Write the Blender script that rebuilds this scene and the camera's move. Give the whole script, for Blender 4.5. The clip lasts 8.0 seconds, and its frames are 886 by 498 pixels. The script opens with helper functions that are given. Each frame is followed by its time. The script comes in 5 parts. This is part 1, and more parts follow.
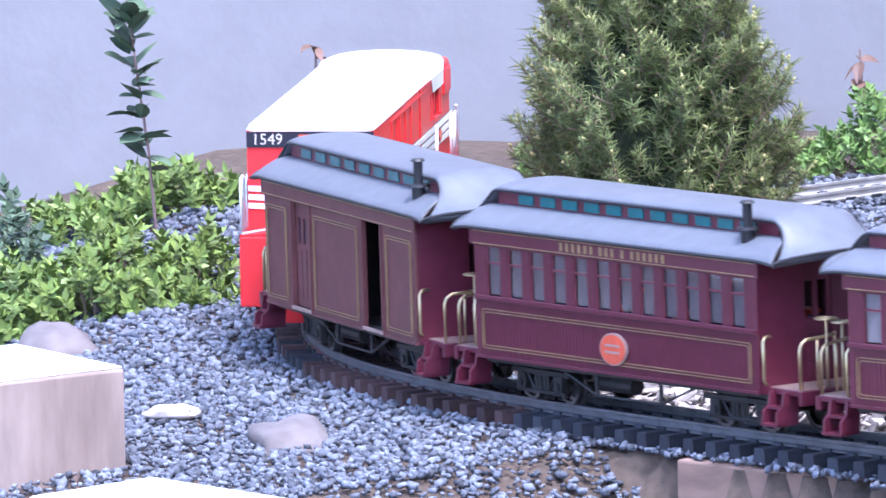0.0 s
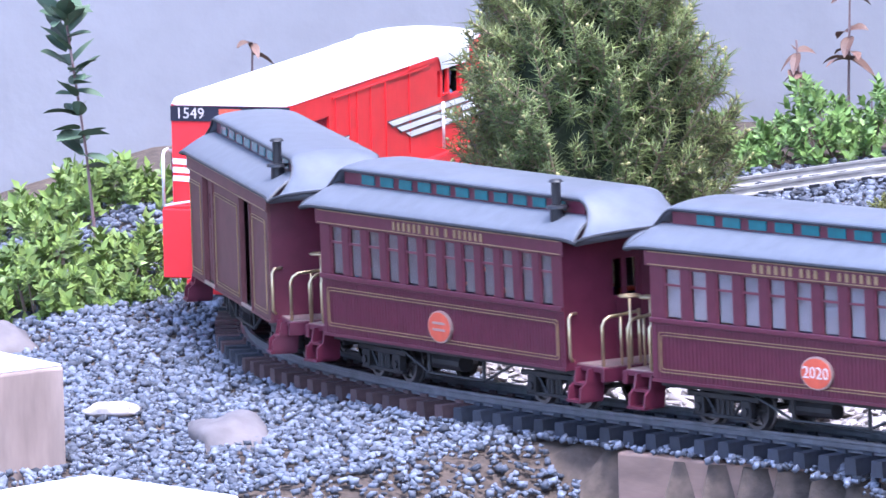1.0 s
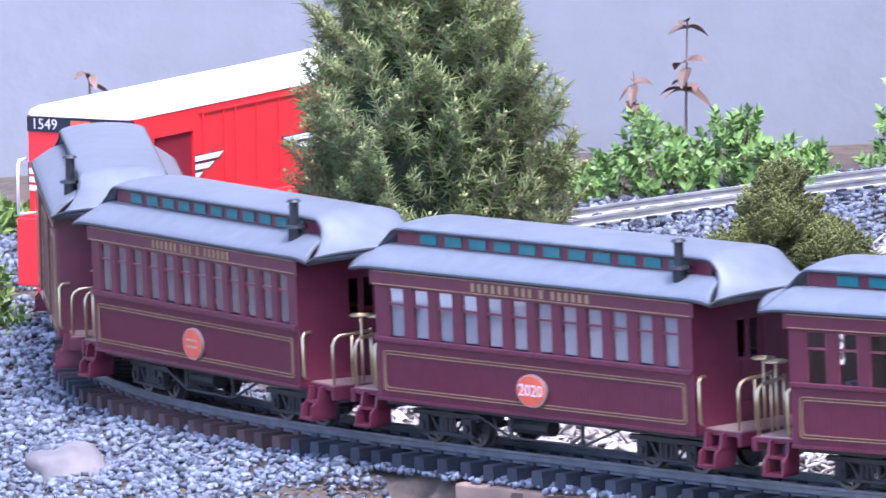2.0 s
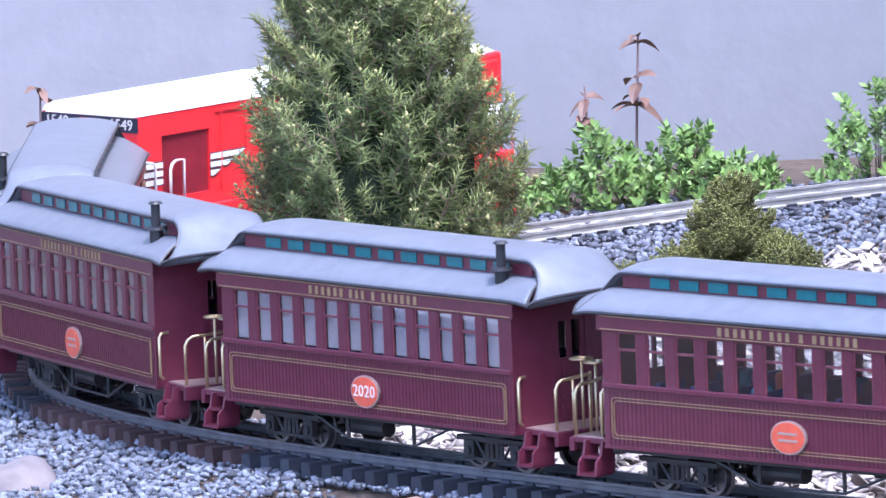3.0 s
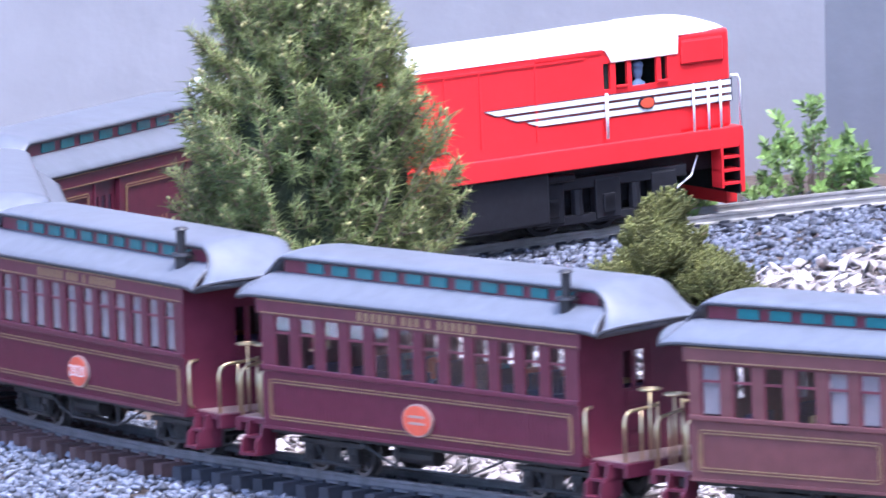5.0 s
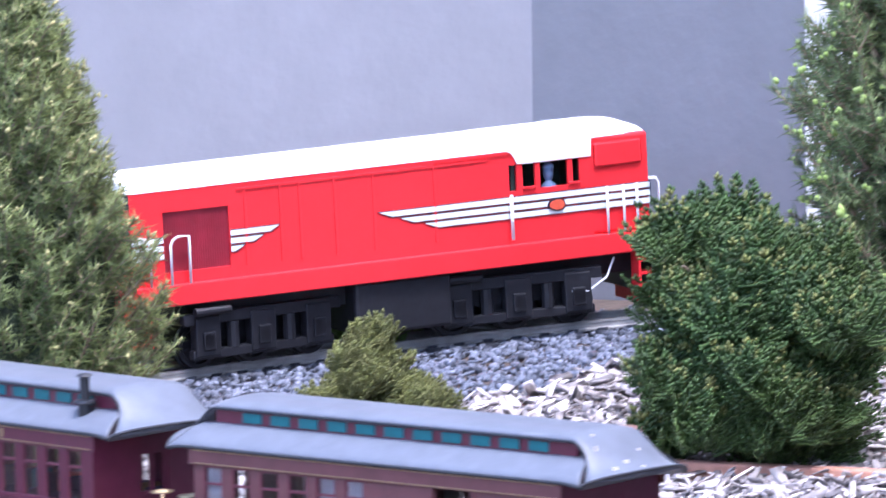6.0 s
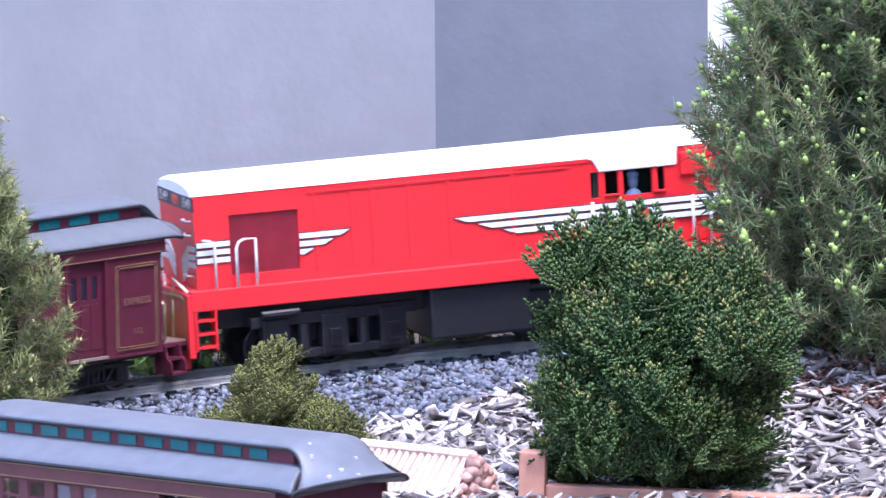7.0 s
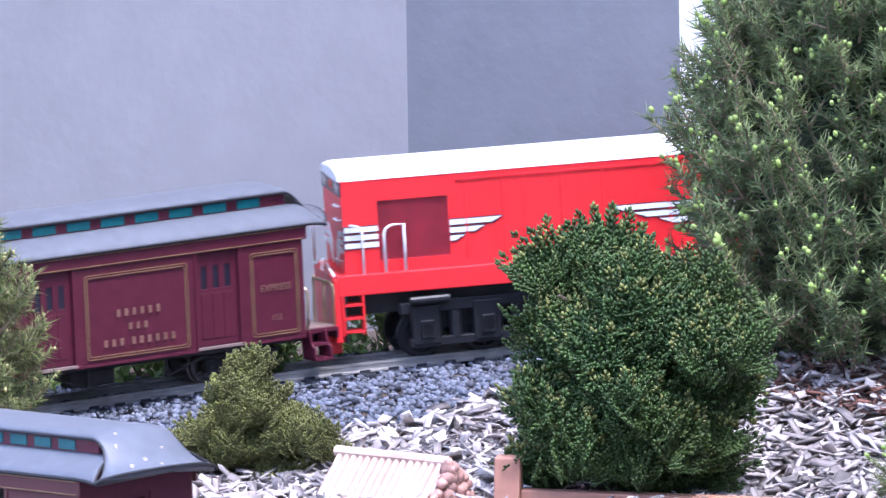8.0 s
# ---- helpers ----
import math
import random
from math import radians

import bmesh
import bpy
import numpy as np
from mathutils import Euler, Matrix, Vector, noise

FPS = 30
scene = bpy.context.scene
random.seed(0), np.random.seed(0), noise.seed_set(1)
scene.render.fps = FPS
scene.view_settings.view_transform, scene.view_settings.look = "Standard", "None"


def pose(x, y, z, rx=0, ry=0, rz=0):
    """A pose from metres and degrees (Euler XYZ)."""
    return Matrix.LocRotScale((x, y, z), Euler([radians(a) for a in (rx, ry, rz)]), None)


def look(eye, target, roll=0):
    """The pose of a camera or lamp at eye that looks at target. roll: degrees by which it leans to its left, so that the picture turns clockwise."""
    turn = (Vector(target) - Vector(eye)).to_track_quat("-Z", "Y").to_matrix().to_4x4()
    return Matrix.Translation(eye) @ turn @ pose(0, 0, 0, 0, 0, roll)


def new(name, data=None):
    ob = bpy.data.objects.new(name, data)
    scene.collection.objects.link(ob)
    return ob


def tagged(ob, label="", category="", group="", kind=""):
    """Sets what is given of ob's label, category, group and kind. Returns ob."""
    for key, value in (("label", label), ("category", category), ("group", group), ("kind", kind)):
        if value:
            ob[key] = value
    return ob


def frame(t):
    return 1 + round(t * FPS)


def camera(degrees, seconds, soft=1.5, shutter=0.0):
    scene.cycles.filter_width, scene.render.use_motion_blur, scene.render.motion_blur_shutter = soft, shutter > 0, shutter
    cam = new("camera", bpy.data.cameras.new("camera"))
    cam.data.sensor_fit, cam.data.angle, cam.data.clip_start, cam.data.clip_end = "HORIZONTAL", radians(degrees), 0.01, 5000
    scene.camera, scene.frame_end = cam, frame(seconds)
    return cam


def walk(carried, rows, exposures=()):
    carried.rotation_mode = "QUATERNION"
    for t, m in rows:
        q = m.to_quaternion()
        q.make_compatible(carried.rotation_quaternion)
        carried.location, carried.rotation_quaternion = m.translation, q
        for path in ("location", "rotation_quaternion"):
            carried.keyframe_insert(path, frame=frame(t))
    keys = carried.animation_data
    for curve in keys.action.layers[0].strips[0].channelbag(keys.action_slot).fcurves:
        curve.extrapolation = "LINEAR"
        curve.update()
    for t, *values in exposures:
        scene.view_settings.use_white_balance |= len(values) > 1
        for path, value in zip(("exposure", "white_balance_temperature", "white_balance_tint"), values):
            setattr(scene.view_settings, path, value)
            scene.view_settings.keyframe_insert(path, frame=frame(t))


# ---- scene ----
EYE = Vector((0.0, 0.0, 1.412))


def aim(yaw, pitch, roll):
    """A pose at the tripod: yaw to the right, pitch downwards, in degrees."""
    a, b = radians(yaw), radians(pitch)
    way = Vector((math.sin(a) * math.cos(b), math.cos(a) * math.cos(b), -math.sin(b)))
    return look(EYE, EYE + way * 9, roll)


cam = camera(4.09, 8.0, soft=1.5, shutter=0.4)
PAN = [(0.0, -1.181, 8.028, -1.007), (0.5, -1.009, 8.074, -1.411), (1.0, -0.894, 8.060, -1.509), (1.5, -0.446, 8.032, -1.363),
       (1.7, -0.276, 7.985, -1.42), (2.8, 0.088, 7.889, -1.302), (3.0, 0.099, 7.872, -1.339), (3.5, 0.0, 7.852, -1.367),
       (4.0, -0.109, 7.878, -1.319), (4.2, -0.031, 7.885, -1.277), (5.3, 0.8, 7.69, -0.624), (5.5, 1.172, 7.534, -0.42), (5.7, 1.491, 7.435, -0.40),
       (6.0, 1.784, 7.253, -0.548), (6.5, 2.179, 7.167, -0.622), (7.0, 2.236, 7.145, -0.457), (7.5, 2.425, 7.138, -0.806),
       (8.0, 2.360, 7.118, -0.881)]
walk(cam, [(t, aim(a, b, c)) for t, a, b, c in PAN], exposures=[(0.0, 2.45, 5330, 19), (4.0, 2.45, 5380, 19), (5.5, 2.46, 5400, 20), (6.5, 2.26, 5450, 20), (8.0, 2.19, 5450, 20)])

# ---- daylight: bright overcast ----
world = bpy.data.worlds.new("sky")
scene.world = world
world.use_nodes = True
wn = world.node_tree.nodes
sky = wn.new("ShaderNodeTexSky")
sky.sky_type = "NISHITA"
sky.sun_disc = False
sky.sun_elevation, sky.sun_rotation = radians(70), radians(150)
sky.air_density, sky.dust_density, sky.ozone_density = 1.0, 3.0, 1.0
world.node_tree.links.new(sky.outputs[0], wn["Background"].inputs[0])
wn["Background"].inputs[1].default_value = 0.15
sun_data = bpy.data.lights.new("sun", "SUN")
sun_data.energy, sun_data.angle, sun_data.color = 0.9, radians(14), (1.0, 0.96, 0.9)
sun = new("sun", sun_data)
# high, from behind the camera and a little to its right
sun.matrix_world = look((2.4, 6.2, 12), (0, 10, 0))


# ---- materials ----
def material(name, color, rough=0.6, metal=0.0, vary=0.12, scale=60.0, bump=0.0, bump_scale=300.0, second=None, second_amount=0.5,
             island=0.0, random_object=0.0, spec=0.5, coat=0.0, trans=0.0, ior=1.45, stretch=(1, 1, 1)):
    m = bpy.data.materials.new(name)
    m.use_nodes = True
    nt = m.node_tree
    n, l = nt.nodes, nt.links
    b = n["Principled BSDF"]
    b.inputs["Roughness"].default_value = rough
    b.inputs["Metallic"].default_value = metal
    b.inputs["Specular IOR Level"].default_value = spec
    b.inputs["Coat Weight"].default_value = coat
    b.inputs["Transmission Weight"].default_value = trans
    b.inputs["IOR"].default_value = ior
    co = n.new("ShaderNodeTexCoord")
    mp = n.new("ShaderNodeMapping")
    mp.inputs["Scale"].default_value = stretch
    l.new(co.outputs["Object"], mp.inputs[0])
    t1 = n.new("ShaderNodeTexNoise")
    t1.inputs["Scale"].default_value, t1.inputs["Detail"].default_value = scale, 6
    l.new(mp.outputs[0], t1.inputs["Vector"])
    t2 = n.new("ShaderNodeTexNoise")
    t2.inputs["Scale"].default_value, t2.inputs["Detail"].default_value = scale * 0.13, 4
    l.new(mp.outputs[0], t2.inputs["Vector"])
    mix = n.new("ShaderNodeMix")
    mix.data_type = "RGBA"
    c2 = second or tuple(c * 0.7 for c in color)
    mix.inputs["A"].default_value, mix.inputs["B"].default_value = (*color, 1), (*c2, 1)
    ramp = n.new("ShaderNodeMapRange")
    ramp.inputs["From Min"].default_value, ramp.inputs["From Max"].default_value = 0.38, 0.68
    ramp.inputs["To Max"].default_value = second_amount
    l.new(t2.outputs["Fac"], ramp.inputs["Value"])
    l.new(ramp.outputs[0], mix.inputs["Factor"])
    hsv = n.new("ShaderNodeHueSaturation")
    l.new(mix.outputs["Result"], hsv.inputs["Color"])
    val = n.new("ShaderNodeMapRange")
    val.inputs["From Min"].default_value, val.inputs["From Max"].default_value = 0.3, 0.7
    val.inputs["To Min"].default_value, val.inputs["To Max"].default_value = 1 - vary, 1 + vary
    l.new(t1.outputs["Fac"], val.inputs["Value"])
    last = val.outputs[0]
    for amount, node, socket in ((island, "ShaderNodeNewGeometry", "Random Per Island"), (random_object, "ShaderNodeObjectInfo", "Random")):
        if amount:
            src = n.new(node)
            r = n.new("ShaderNodeMapRange")
            r.inputs["To Min"].default_value, r.inputs["To Max"].default_value = 1 - amount, 1 + amount
            l.new(src.outputs[socket], r.inputs["Value"])
            mul = n.new("ShaderNodeMath")
            mul.operation = "MULTIPLY"
            l.new(last, mul.inputs[0])
            l.new(r.outputs[0], mul.inputs[1])
            last = mul.outputs[0]
    l.new(last, hsv.inputs["Value"])
    l.new(hsv.outputs[0], b.inputs["Base Color"])
    if bump:
        t3 = n.new("ShaderNodeTexNoise")
        t3.inputs["Scale"].default_value, t3.inputs["Detail"].default_value = bump_scale, 5
        l.new(mp.outputs[0], t3.inputs["Vector"])
        bp = n.new("ShaderNodeBump")
        bp.inputs["Strength"].default_value, bp.inputs["Distance"].default_value = bump, 0.002
        l.new(t3.outputs["Fac"], bp.inputs["Height"])
        l.new(bp.outputs[0], b.inputs["Normal"])
    return m


MAROON = material("maroon_paint", (0.094, 0.016, 0.031), 0.34, vary=0.12, scale=90, bump=0.05, bump_scale=500, second=(0.095, 0.018, 0.034))
BROWN_SIDE = material("faded_maroon_paint", (0.125, 0.042, 0.042), 0.55, vary=0.14, scale=80, bump=0.06, second=(0.10, 0.035, 0.035))
ROOF_GREY = material("roof_grey_paint", (0.118, 0.127, 0.150), 0.42, vary=0.1, scale=70, bump=0.05, second=(0.105, 0.112, 0.134))
EDGE_DARK = material("dark_roof_edge", (0.025, 0.025, 0.03), 0.5)
TEAL = material("teal_glazing", (0.015, 0.13, 0.15), 0.2, vary=0.2, scale=120, second=(0.02, 0.12, 0.12))
GOLD = material("gold_paint", (0.30, 0.20, 0.10), 0.45, metal=0.2, vary=0.15)
GOLD_FADED = material("faded_gold_paint", (0.22, 0.115, 0.085), 0.5, vary=0.2)
BRASS = material("brass_tube", (0.55, 0.44, 0.26), 0.3, metal=0.85, vary=0.15)
RED_BADGE = material("orange_red_badge", (0.62, 0.10, 0.05), 0.4, vary=0.1, scale=150)
BADGE_RIM = material("badge_rim_metal", (0.45, 0.33, 0.29), 0.35, metal=0.5)
# window reflections put into the colour of sheets behind coach_a's panes
REFLECTION_DIM = material("mauve_blind", (0.15, 0.125, 0.135), 0.7, vary=0.15)
WHITE_MARK = material("white_marking", (0.66, 0.58, 0.54), 0.5, vary=0.05)
BLACK = material("black_plastic", (0.016, 0.016, 0.02), 0.42, vary=0.25, scale=120, bump=0.05)
STEEL = material("wheel_steel", (0.16, 0.15, 0.15), 0.35, metal=0.9, vary=0.2)
RUBBERY = material("dark_underframe", (0.014, 0.013, 0.015), 0.5, vary=0.3, scale=120, second=(0.03, 0.025, 0.024))
SEAT = material("seat_cloth", (0.05, 0.045, 0.10), 0.8)
SEAT_B = material("ochre_cloth", (0.32, 0.22, 0.10), 0.8)
SEAT_C = material("teal_cloth", (0.03, 0.16, 0.22), 0.8)
SASH = material("sash_paint", (0.15, 0.035, 0.05), 0.5)
PALE_SHEET = material("pale_blind", (0.33, 0.295, 0.31), 0.8, vary=0.1)
GLASS = material("window_glass", (0.9, 0.92, 0.95), 0.02, vary=0.0, trans=1.0, spec=0.5)
LOCO_RED = material("bright_red_paint", (0.78, 0.030, 0.035), 0.36, vary=0.05, scale=60, bump=0.03, bump_scale=250, second=(0.70, 0.025, 0.03))
LOCO_WHITE = material("white_roof_paint", (0.85, 0.85, 0.85), 0.4, vary=0.03, scale=50, bump=0.04)
LOCO_GRILLE = material("grille_red", (0.36, 0.03, 0.05), 0.4, vary=0.2)
BOARD_BLACK = material("number_board_black", (0.02, 0.02, 0.035), 0.3)
CAB_DARK = material("cab_green_black", (0.012, 0.03, 0.026), 0.6)
FIGURE = material("figure_blue_grey", (0.10, 0.16, 0.26), 0.6)
PINK = material("figure_tone", (0.5, 0.3, 0.22), 0.6)
WALL = material("render_wall_paint", (0.272, 0.267, 0.283), 0.85, vary=0.05, scale=25, bump=0.25, bump_scale=90, second=(0.238, 0.234, 0.249))
# darker copy of the wall render: the return wall's shade as colour
WALL_SHADE = material("grey_render_wall", (0.195, 0.195, 0.208), 0.85, vary=0.05, scale=25, bump=0.25, bump_scale=90, second=(0.175, 0.175, 0.19))
WALL_WHITE = material("white_render_wall", (0.72, 0.72, 0.74), 0.85, vary=0.03, scale=25, bump=0.25, bump_scale=90)
RAIL = material("rail_metal", (0.20, 0.20, 0.22), 0.4, metal=0.7, vary=0.2, scale=80)
RAIL_BACK = material("weathered_rail", (0.34, 0.325, 0.31), 0.65, metal=0.15, vary=0.2, scale=80)
TIE = material("dark_plastic_tie", (0.030, 0.033, 0.045), 0.6, vary=0.25, scale=150, random_object=0.3)
TIE_BROWN = material("brown_plastic_tie", (0.075, 0.042, 0.042), 0.65, vary=0.25, scale=150, random_object=0.3)
SOIL = material("soil", (0.09, 0.065, 0.05), 0.95, vary=0.35, scale=90, bump=0.6, bump_scale=160, second=(0.05, 0.04, 0.033))
GRAVEL = material("blue_grey_gravel", (0.135, 0.147, 0.182), 0.8, vary=0.2, scale=200, island=0.65, second=(0.10, 0.11, 0.14))
CHIPS = material("pale_wood_chips", (0.45, 0.405, 0.39), 0.85, vary=0.25, scale=90, island=0.7, second=(0.24, 0.19, 0.17))
CHIPS_RED = material("red_brown_chips", (0.16, 0.075, 0.055), 0.9, vary=0.25, scale=90, island=0.5, second=(0.1, 0.05, 0.04))
ROCK = material("brown_grey_rock", (0.14, 0.125, 0.13), 0.85, vary=0.25, scale=40, bump=0.5, bump_scale=90, second=(0.19, 0.155, 0.14))
TIMBER = material("weathered_timber", (0.40, 0.32, 0.285), 0.8, vary=0.22, scale=60, bump=0.3, bump_scale=120, second=(0.24, 0.17, 0.14), second_amount=0.8, stretch=(1, 1, 0.25))
TIMBER_BROWN = material("brown_timber", (0.25, 0.16, 0.125), 0.85, vary=0.25, scale=60, bump=0.4, bump_scale=120, second=(0.24, 0.16, 0.12), stretch=(0.3, 1, 1))
TIMBER_PINK = material("pinkish_stained_timber", (0.50, 0.25, 0.17), 0.8, vary=0.15, scale=70, bump=0.25, bump_scale=150, second=(0.42, 0.2, 0.14))
# white of the slab, and of daylight glare on the timber's top
WHITE_TOP = material("white_slab_paint", (0.82, 0.82, 0.84), 0.6, vary=0.04)
TILE = material("clay_pan_tile", (0.52, 0.36, 0.29), 0.7, vary=0.15, scale=120, random_object=0.12, second=(0.75, 0.6, 0.5))
STONE_PINK = material("pink_rubble_stone", (0.48, 0.28, 0.23), 0.85, vary=0.25, scale=90, bump=0.5, bump_scale=200, island=0.25)
NEEDLE = material("spruce_needles", (0.120, 0.155, 0.046), 0.5, vary=0.2, scale=60, island=0.6, second=(0.20, 0.20, 0.06))
NEEDLE_DARK = material("blue_green_needles", (0.092, 0.132, 0.046), 0.45, vary=0.2, scale=60, island=0.55, second=(0.155, 0.185, 0.058))
# shade inside the spruce crowns, put into the colour
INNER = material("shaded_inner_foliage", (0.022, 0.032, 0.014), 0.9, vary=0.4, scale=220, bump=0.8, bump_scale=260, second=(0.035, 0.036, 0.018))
BUD = material("fresh_green_buds", (0.27, 0.38, 0.09), 0.6, vary=0.15, island=0.3, second=(0.36, 0.42, 0.14))
BUD_TAN = material("tan_buds", (0.36, 0.33, 0.14), 0.7, vary=0.15, island=0.3)
TWIG = material("twig_bark", (0.23, 0.165, 0.12), 0.85, vary=0.25, island=0.2)
CYPRESS = material("cypress_green", (0.036, 0.072, 0.015), 0.55, vary=0.25, scale=45, island=0.35, second=(0.075, 0.105, 0.02))
CYPRESS_TIP = material("cypress_yellow_tips", (0.15, 0.16, 0.042), 0.55, vary=0.25, scale=45, island=0.35)
CYPRESS_GOLD = material("golden_cypress", (0.125, 0.125, 0.035), 0.55, vary=0.25, scale=45, island=0.4, second=(0.055, 0.075, 0.02))
LEAF = material("box_leaves", (0.16, 0.255, 0.065), 0.5, vary=0.2, scale=50, island=0.35, second=(0.19, 0.30, 0.08))
LEAF_YELLOW = material("yellow_green_leaves", (0.17, 0.24, 0.055), 0.5, vary=0.2, scale=50, island=0.4)
LEAF_GREY = material("grey_green_leaves", (0.10, 0.15, 0.09), 0.55, vary=0.2, scale=50, island=0.35)
LEAF_RED = material("red_brown_leaves", (0.17, 0.085, 0.07), 0.55, vary=0.2, scale=50, island=0.35, second=(0.13, 0.12, 0.06))
STEM = material("reddish_stem", (0.26, 0.17, 0.16), 0.7, vary=0.15)


# ---- mesh helpers ----
def mesh_object(name, bm, mat, parent=None, label="", smooth=False):
    me = bpy.data.meshes.new(name)
    bm.normal_update()
    bm.to_mesh(me)
    bm.free()
    for m in mat if isinstance(mat, (list, tuple)) else [mat]:
        me.materials.append(m)
    if smooth:
        me.polygons.foreach_set("use_smooth", [True] * len(me.polygons))
    ob = new(name, me)
    if parent is not None:
        ob.parent = parent
    if label:
        ob["label"] = label
    return ob


def part(name, bm, mat, parent, label="", smooth=False):
    return mesh_object(name, bm, mat, parent, label, smooth)


def again(ob, loc, rz=0.0, name=None, parent=None):
    """The same mesh once more, as another part."""
    o = new(name or ob.name.split(".")[0], ob.data)
    o.parent = parent or ob.parent
    o.location, o.rotation_euler = loc, (0, 0, rz)
    return o


def raw(name, verts, faces, mat, parent=None, smooth=False, index=None):
    me = bpy.data.meshes.new(name)
    verts = np.asarray(verts, dtype=np.float32)
    faces = np.asarray(faces, dtype=np.int32)
    me.vertices.add(len(verts))
    me.vertices.foreach_set("co", verts.ravel())
    k = faces.shape[1]
    me.loops.add(faces.size)
    me.loops.foreach_set("vertex_index", faces.ravel())
    me.polygons.add(len(faces))
    me.polygons.foreach_set("loop_start", np.arange(0, faces.size, k, dtype=np.int32))
    me.polygons.foreach_set("loop_total", np.full(len(faces), k, dtype=np.int32))
    for m in mat if isinstance(mat, (list, tuple)) else [mat]:
        me.materials.append(m)
    if index is not None:
        me.polygons.foreach_set("material_index", np.asarray(index, dtype=np.int32))
    if smooth:
        me.polygons.foreach_set("use_smooth", [True] * len(faces))
    me.update()
    me.validate()
    ob = new(name, me)
    if parent is not None:
        ob.parent = parent
    return ob


def box(bm, x0, x1, y0, y1, z0, z1, bev=0.0, m=None):
    r = bmesh.ops.create_cube(bm, size=1.0)
    vs = r["verts"]
    for v in vs:
        v.co = Vector(((x0 + x1) / 2 + v.co.x * (x1 - x0), (y0 + y1) / 2 + v.co.y * (y1 - y0), (z0 + z1) / 2 + v.co.z * (z1 - z0)))
    if bev:
        es = list({e for v in vs for e in v.link_edges})
        r = bmesh.ops.bevel(bm, geom=es, offset=bev, segments=2, profile=0.5, affect="EDGES")
        vs = list({v for v in r["verts"]} | {v for v in vs if v.is_valid})
    if m is not None:
        bmesh.ops.transform(bm, matrix=m, verts=vs)
    return vs


def tube(bm, pts, r, seg=8, r1=None):
    """A round bar along points."""
    pts = [Vector(p) for p in pts]
    rings = []
    for i, p in enumerate(pts):
        d = (pts[min(i + 1, len(pts) - 1)] - pts[max(i - 1, 0)]).normalized()
        a = d.orthogonal().normalized() if i == 0 else (prev - d * prev.dot(d)).normalized()
        prev = a
        c = d.cross(a)
        rad = r if r1 is None else r + (r1 - r) * i / (len(pts) - 1)
        rings.append([bm.verts.new(p + (a * math.cos(t) + c * math.sin(t)) * rad) for t in [2 * math.pi * k / seg for k in range(seg)]])
    for q, s in zip(rings, rings[1:]):
        for k in range(seg):
            bm.faces.new((q[k], q[(k + 1) % seg], s[(k + 1) % seg], s[k]))
    bm.faces.new(rings[0][::-1])
    bm.faces.new(rings[-1])


def loft(bm, rings, close=False, caps=False):
    vs = [[bm.verts.new(p) for p in ring] for ring in rings]
    n = len(vs[0])
    for a, b in zip(vs, vs[1:]):
        for k in range(n if close else n - 1):
            bm.faces.new((a[k], a[(k + 1) % n], b[(k + 1) % n], b[k]))
    if caps:
        bm.faces.new(vs[0][::-1])
        bm.faces.new(vs[-1])
    return vs


def disc(bm, c, r, h, axis="Y", seg=20, ry=None):
    """A short round plate of thickness h about c."""
    rings = []
    for s, k in ((-0.5, 1.0), (0.5, 1.0)):
        ring = []
        for i in range(seg):
            t = 2 * math.pi * i / seg
            u, w = r * k * math.cos(t), (ry or r) * k * math.sin(t)
            ring.append(Vector(c) + (Vector((u, s * h, w)) if axis == "Y" else Vector((u, w, s * h)) if axis == "Z" else Vector((s * h, u, w))))
        rings.append(ring)
    loft(bm, rings, close=True, caps=True)


def lettering(name, text, size, mat, parent, m, label=""):
    """Built-in font, flat, lying in the xz plane of m, as a thin mesh."""
    cu = bpy.data.curves.new(name, "FONT")
    cu.body, cu.size, cu.align_x, cu.align_y, cu.extrude, cu.resolution_u = text, size, "CENTER", "CENTER", 0.0002, 2
    tmp = bpy.data.objects.new(name, cu)
    scene.collection.objects.link(tmp)
    me = bpy.data.meshes.new_from_object(tmp.evaluated_get(bpy.context.evaluated_depsgraph_get()))
    bpy.data.objects.remove(tmp)
    bpy.data.curves.remove(cu)
    me.materials.clear()
    me.materials.append(mat)
    ob = new(name, me)
    ob.parent = parent
    ob.matrix_basis = m
    if label:
        ob["label"] = label
    return ob


def thing(name, label, category, group=""):
    e = new(name)
    e.empty_display_size = 0.02
    return tagged(e, label, category, group)


# ---- the line of the track: heading by length along it ----
HEAD_S = [-2.6, -0.9, -0.642, -0.383, -0.125, 0.133, 0.392, 0.65, 0.908, 1.167, 1.425, 1.683, 1.942, 2.2, 3.6]
HEAD_A = [157.5, 147.96, 142.64, 133.03, 129.52, 121.22, 112.21, 94.89, 84.71, 58.16, 46.5, 28.97, 17.57, 3.0, 8.6]
RISE_S = [-2.6, -0.9, -0.125, 0.65, 1.425, 1.7, 2.2, 3.6]
RISE_Z = [0.03, 0.0218, 0.0081, -0.0208, -0.0329, -0.0257, -0.0011, 0.0582]
STEP = 0.01
TS = np.arange(-2.6, 3.6 + STEP / 2, STEP)
kern = np.hanning(17)
kern /= kern.sum()
TA = np.radians(np.interp(TS, HEAD_S, HEAD_A))
TA = np.convolve(np.pad(TA, 8, mode="edge"), kern, mode="valid")
wide = np.hanning(61)
wide /= wide.sum()
TZ = np.convolve(np.pad(np.interp(TS, RISE_S, RISE_Z), 30, mode="edge"), wide, mode="valid")
TX = np.concatenate([[0], np.cumsum(np.cos((TA[1:] + TA[:-1]) / 2)) * STEP])
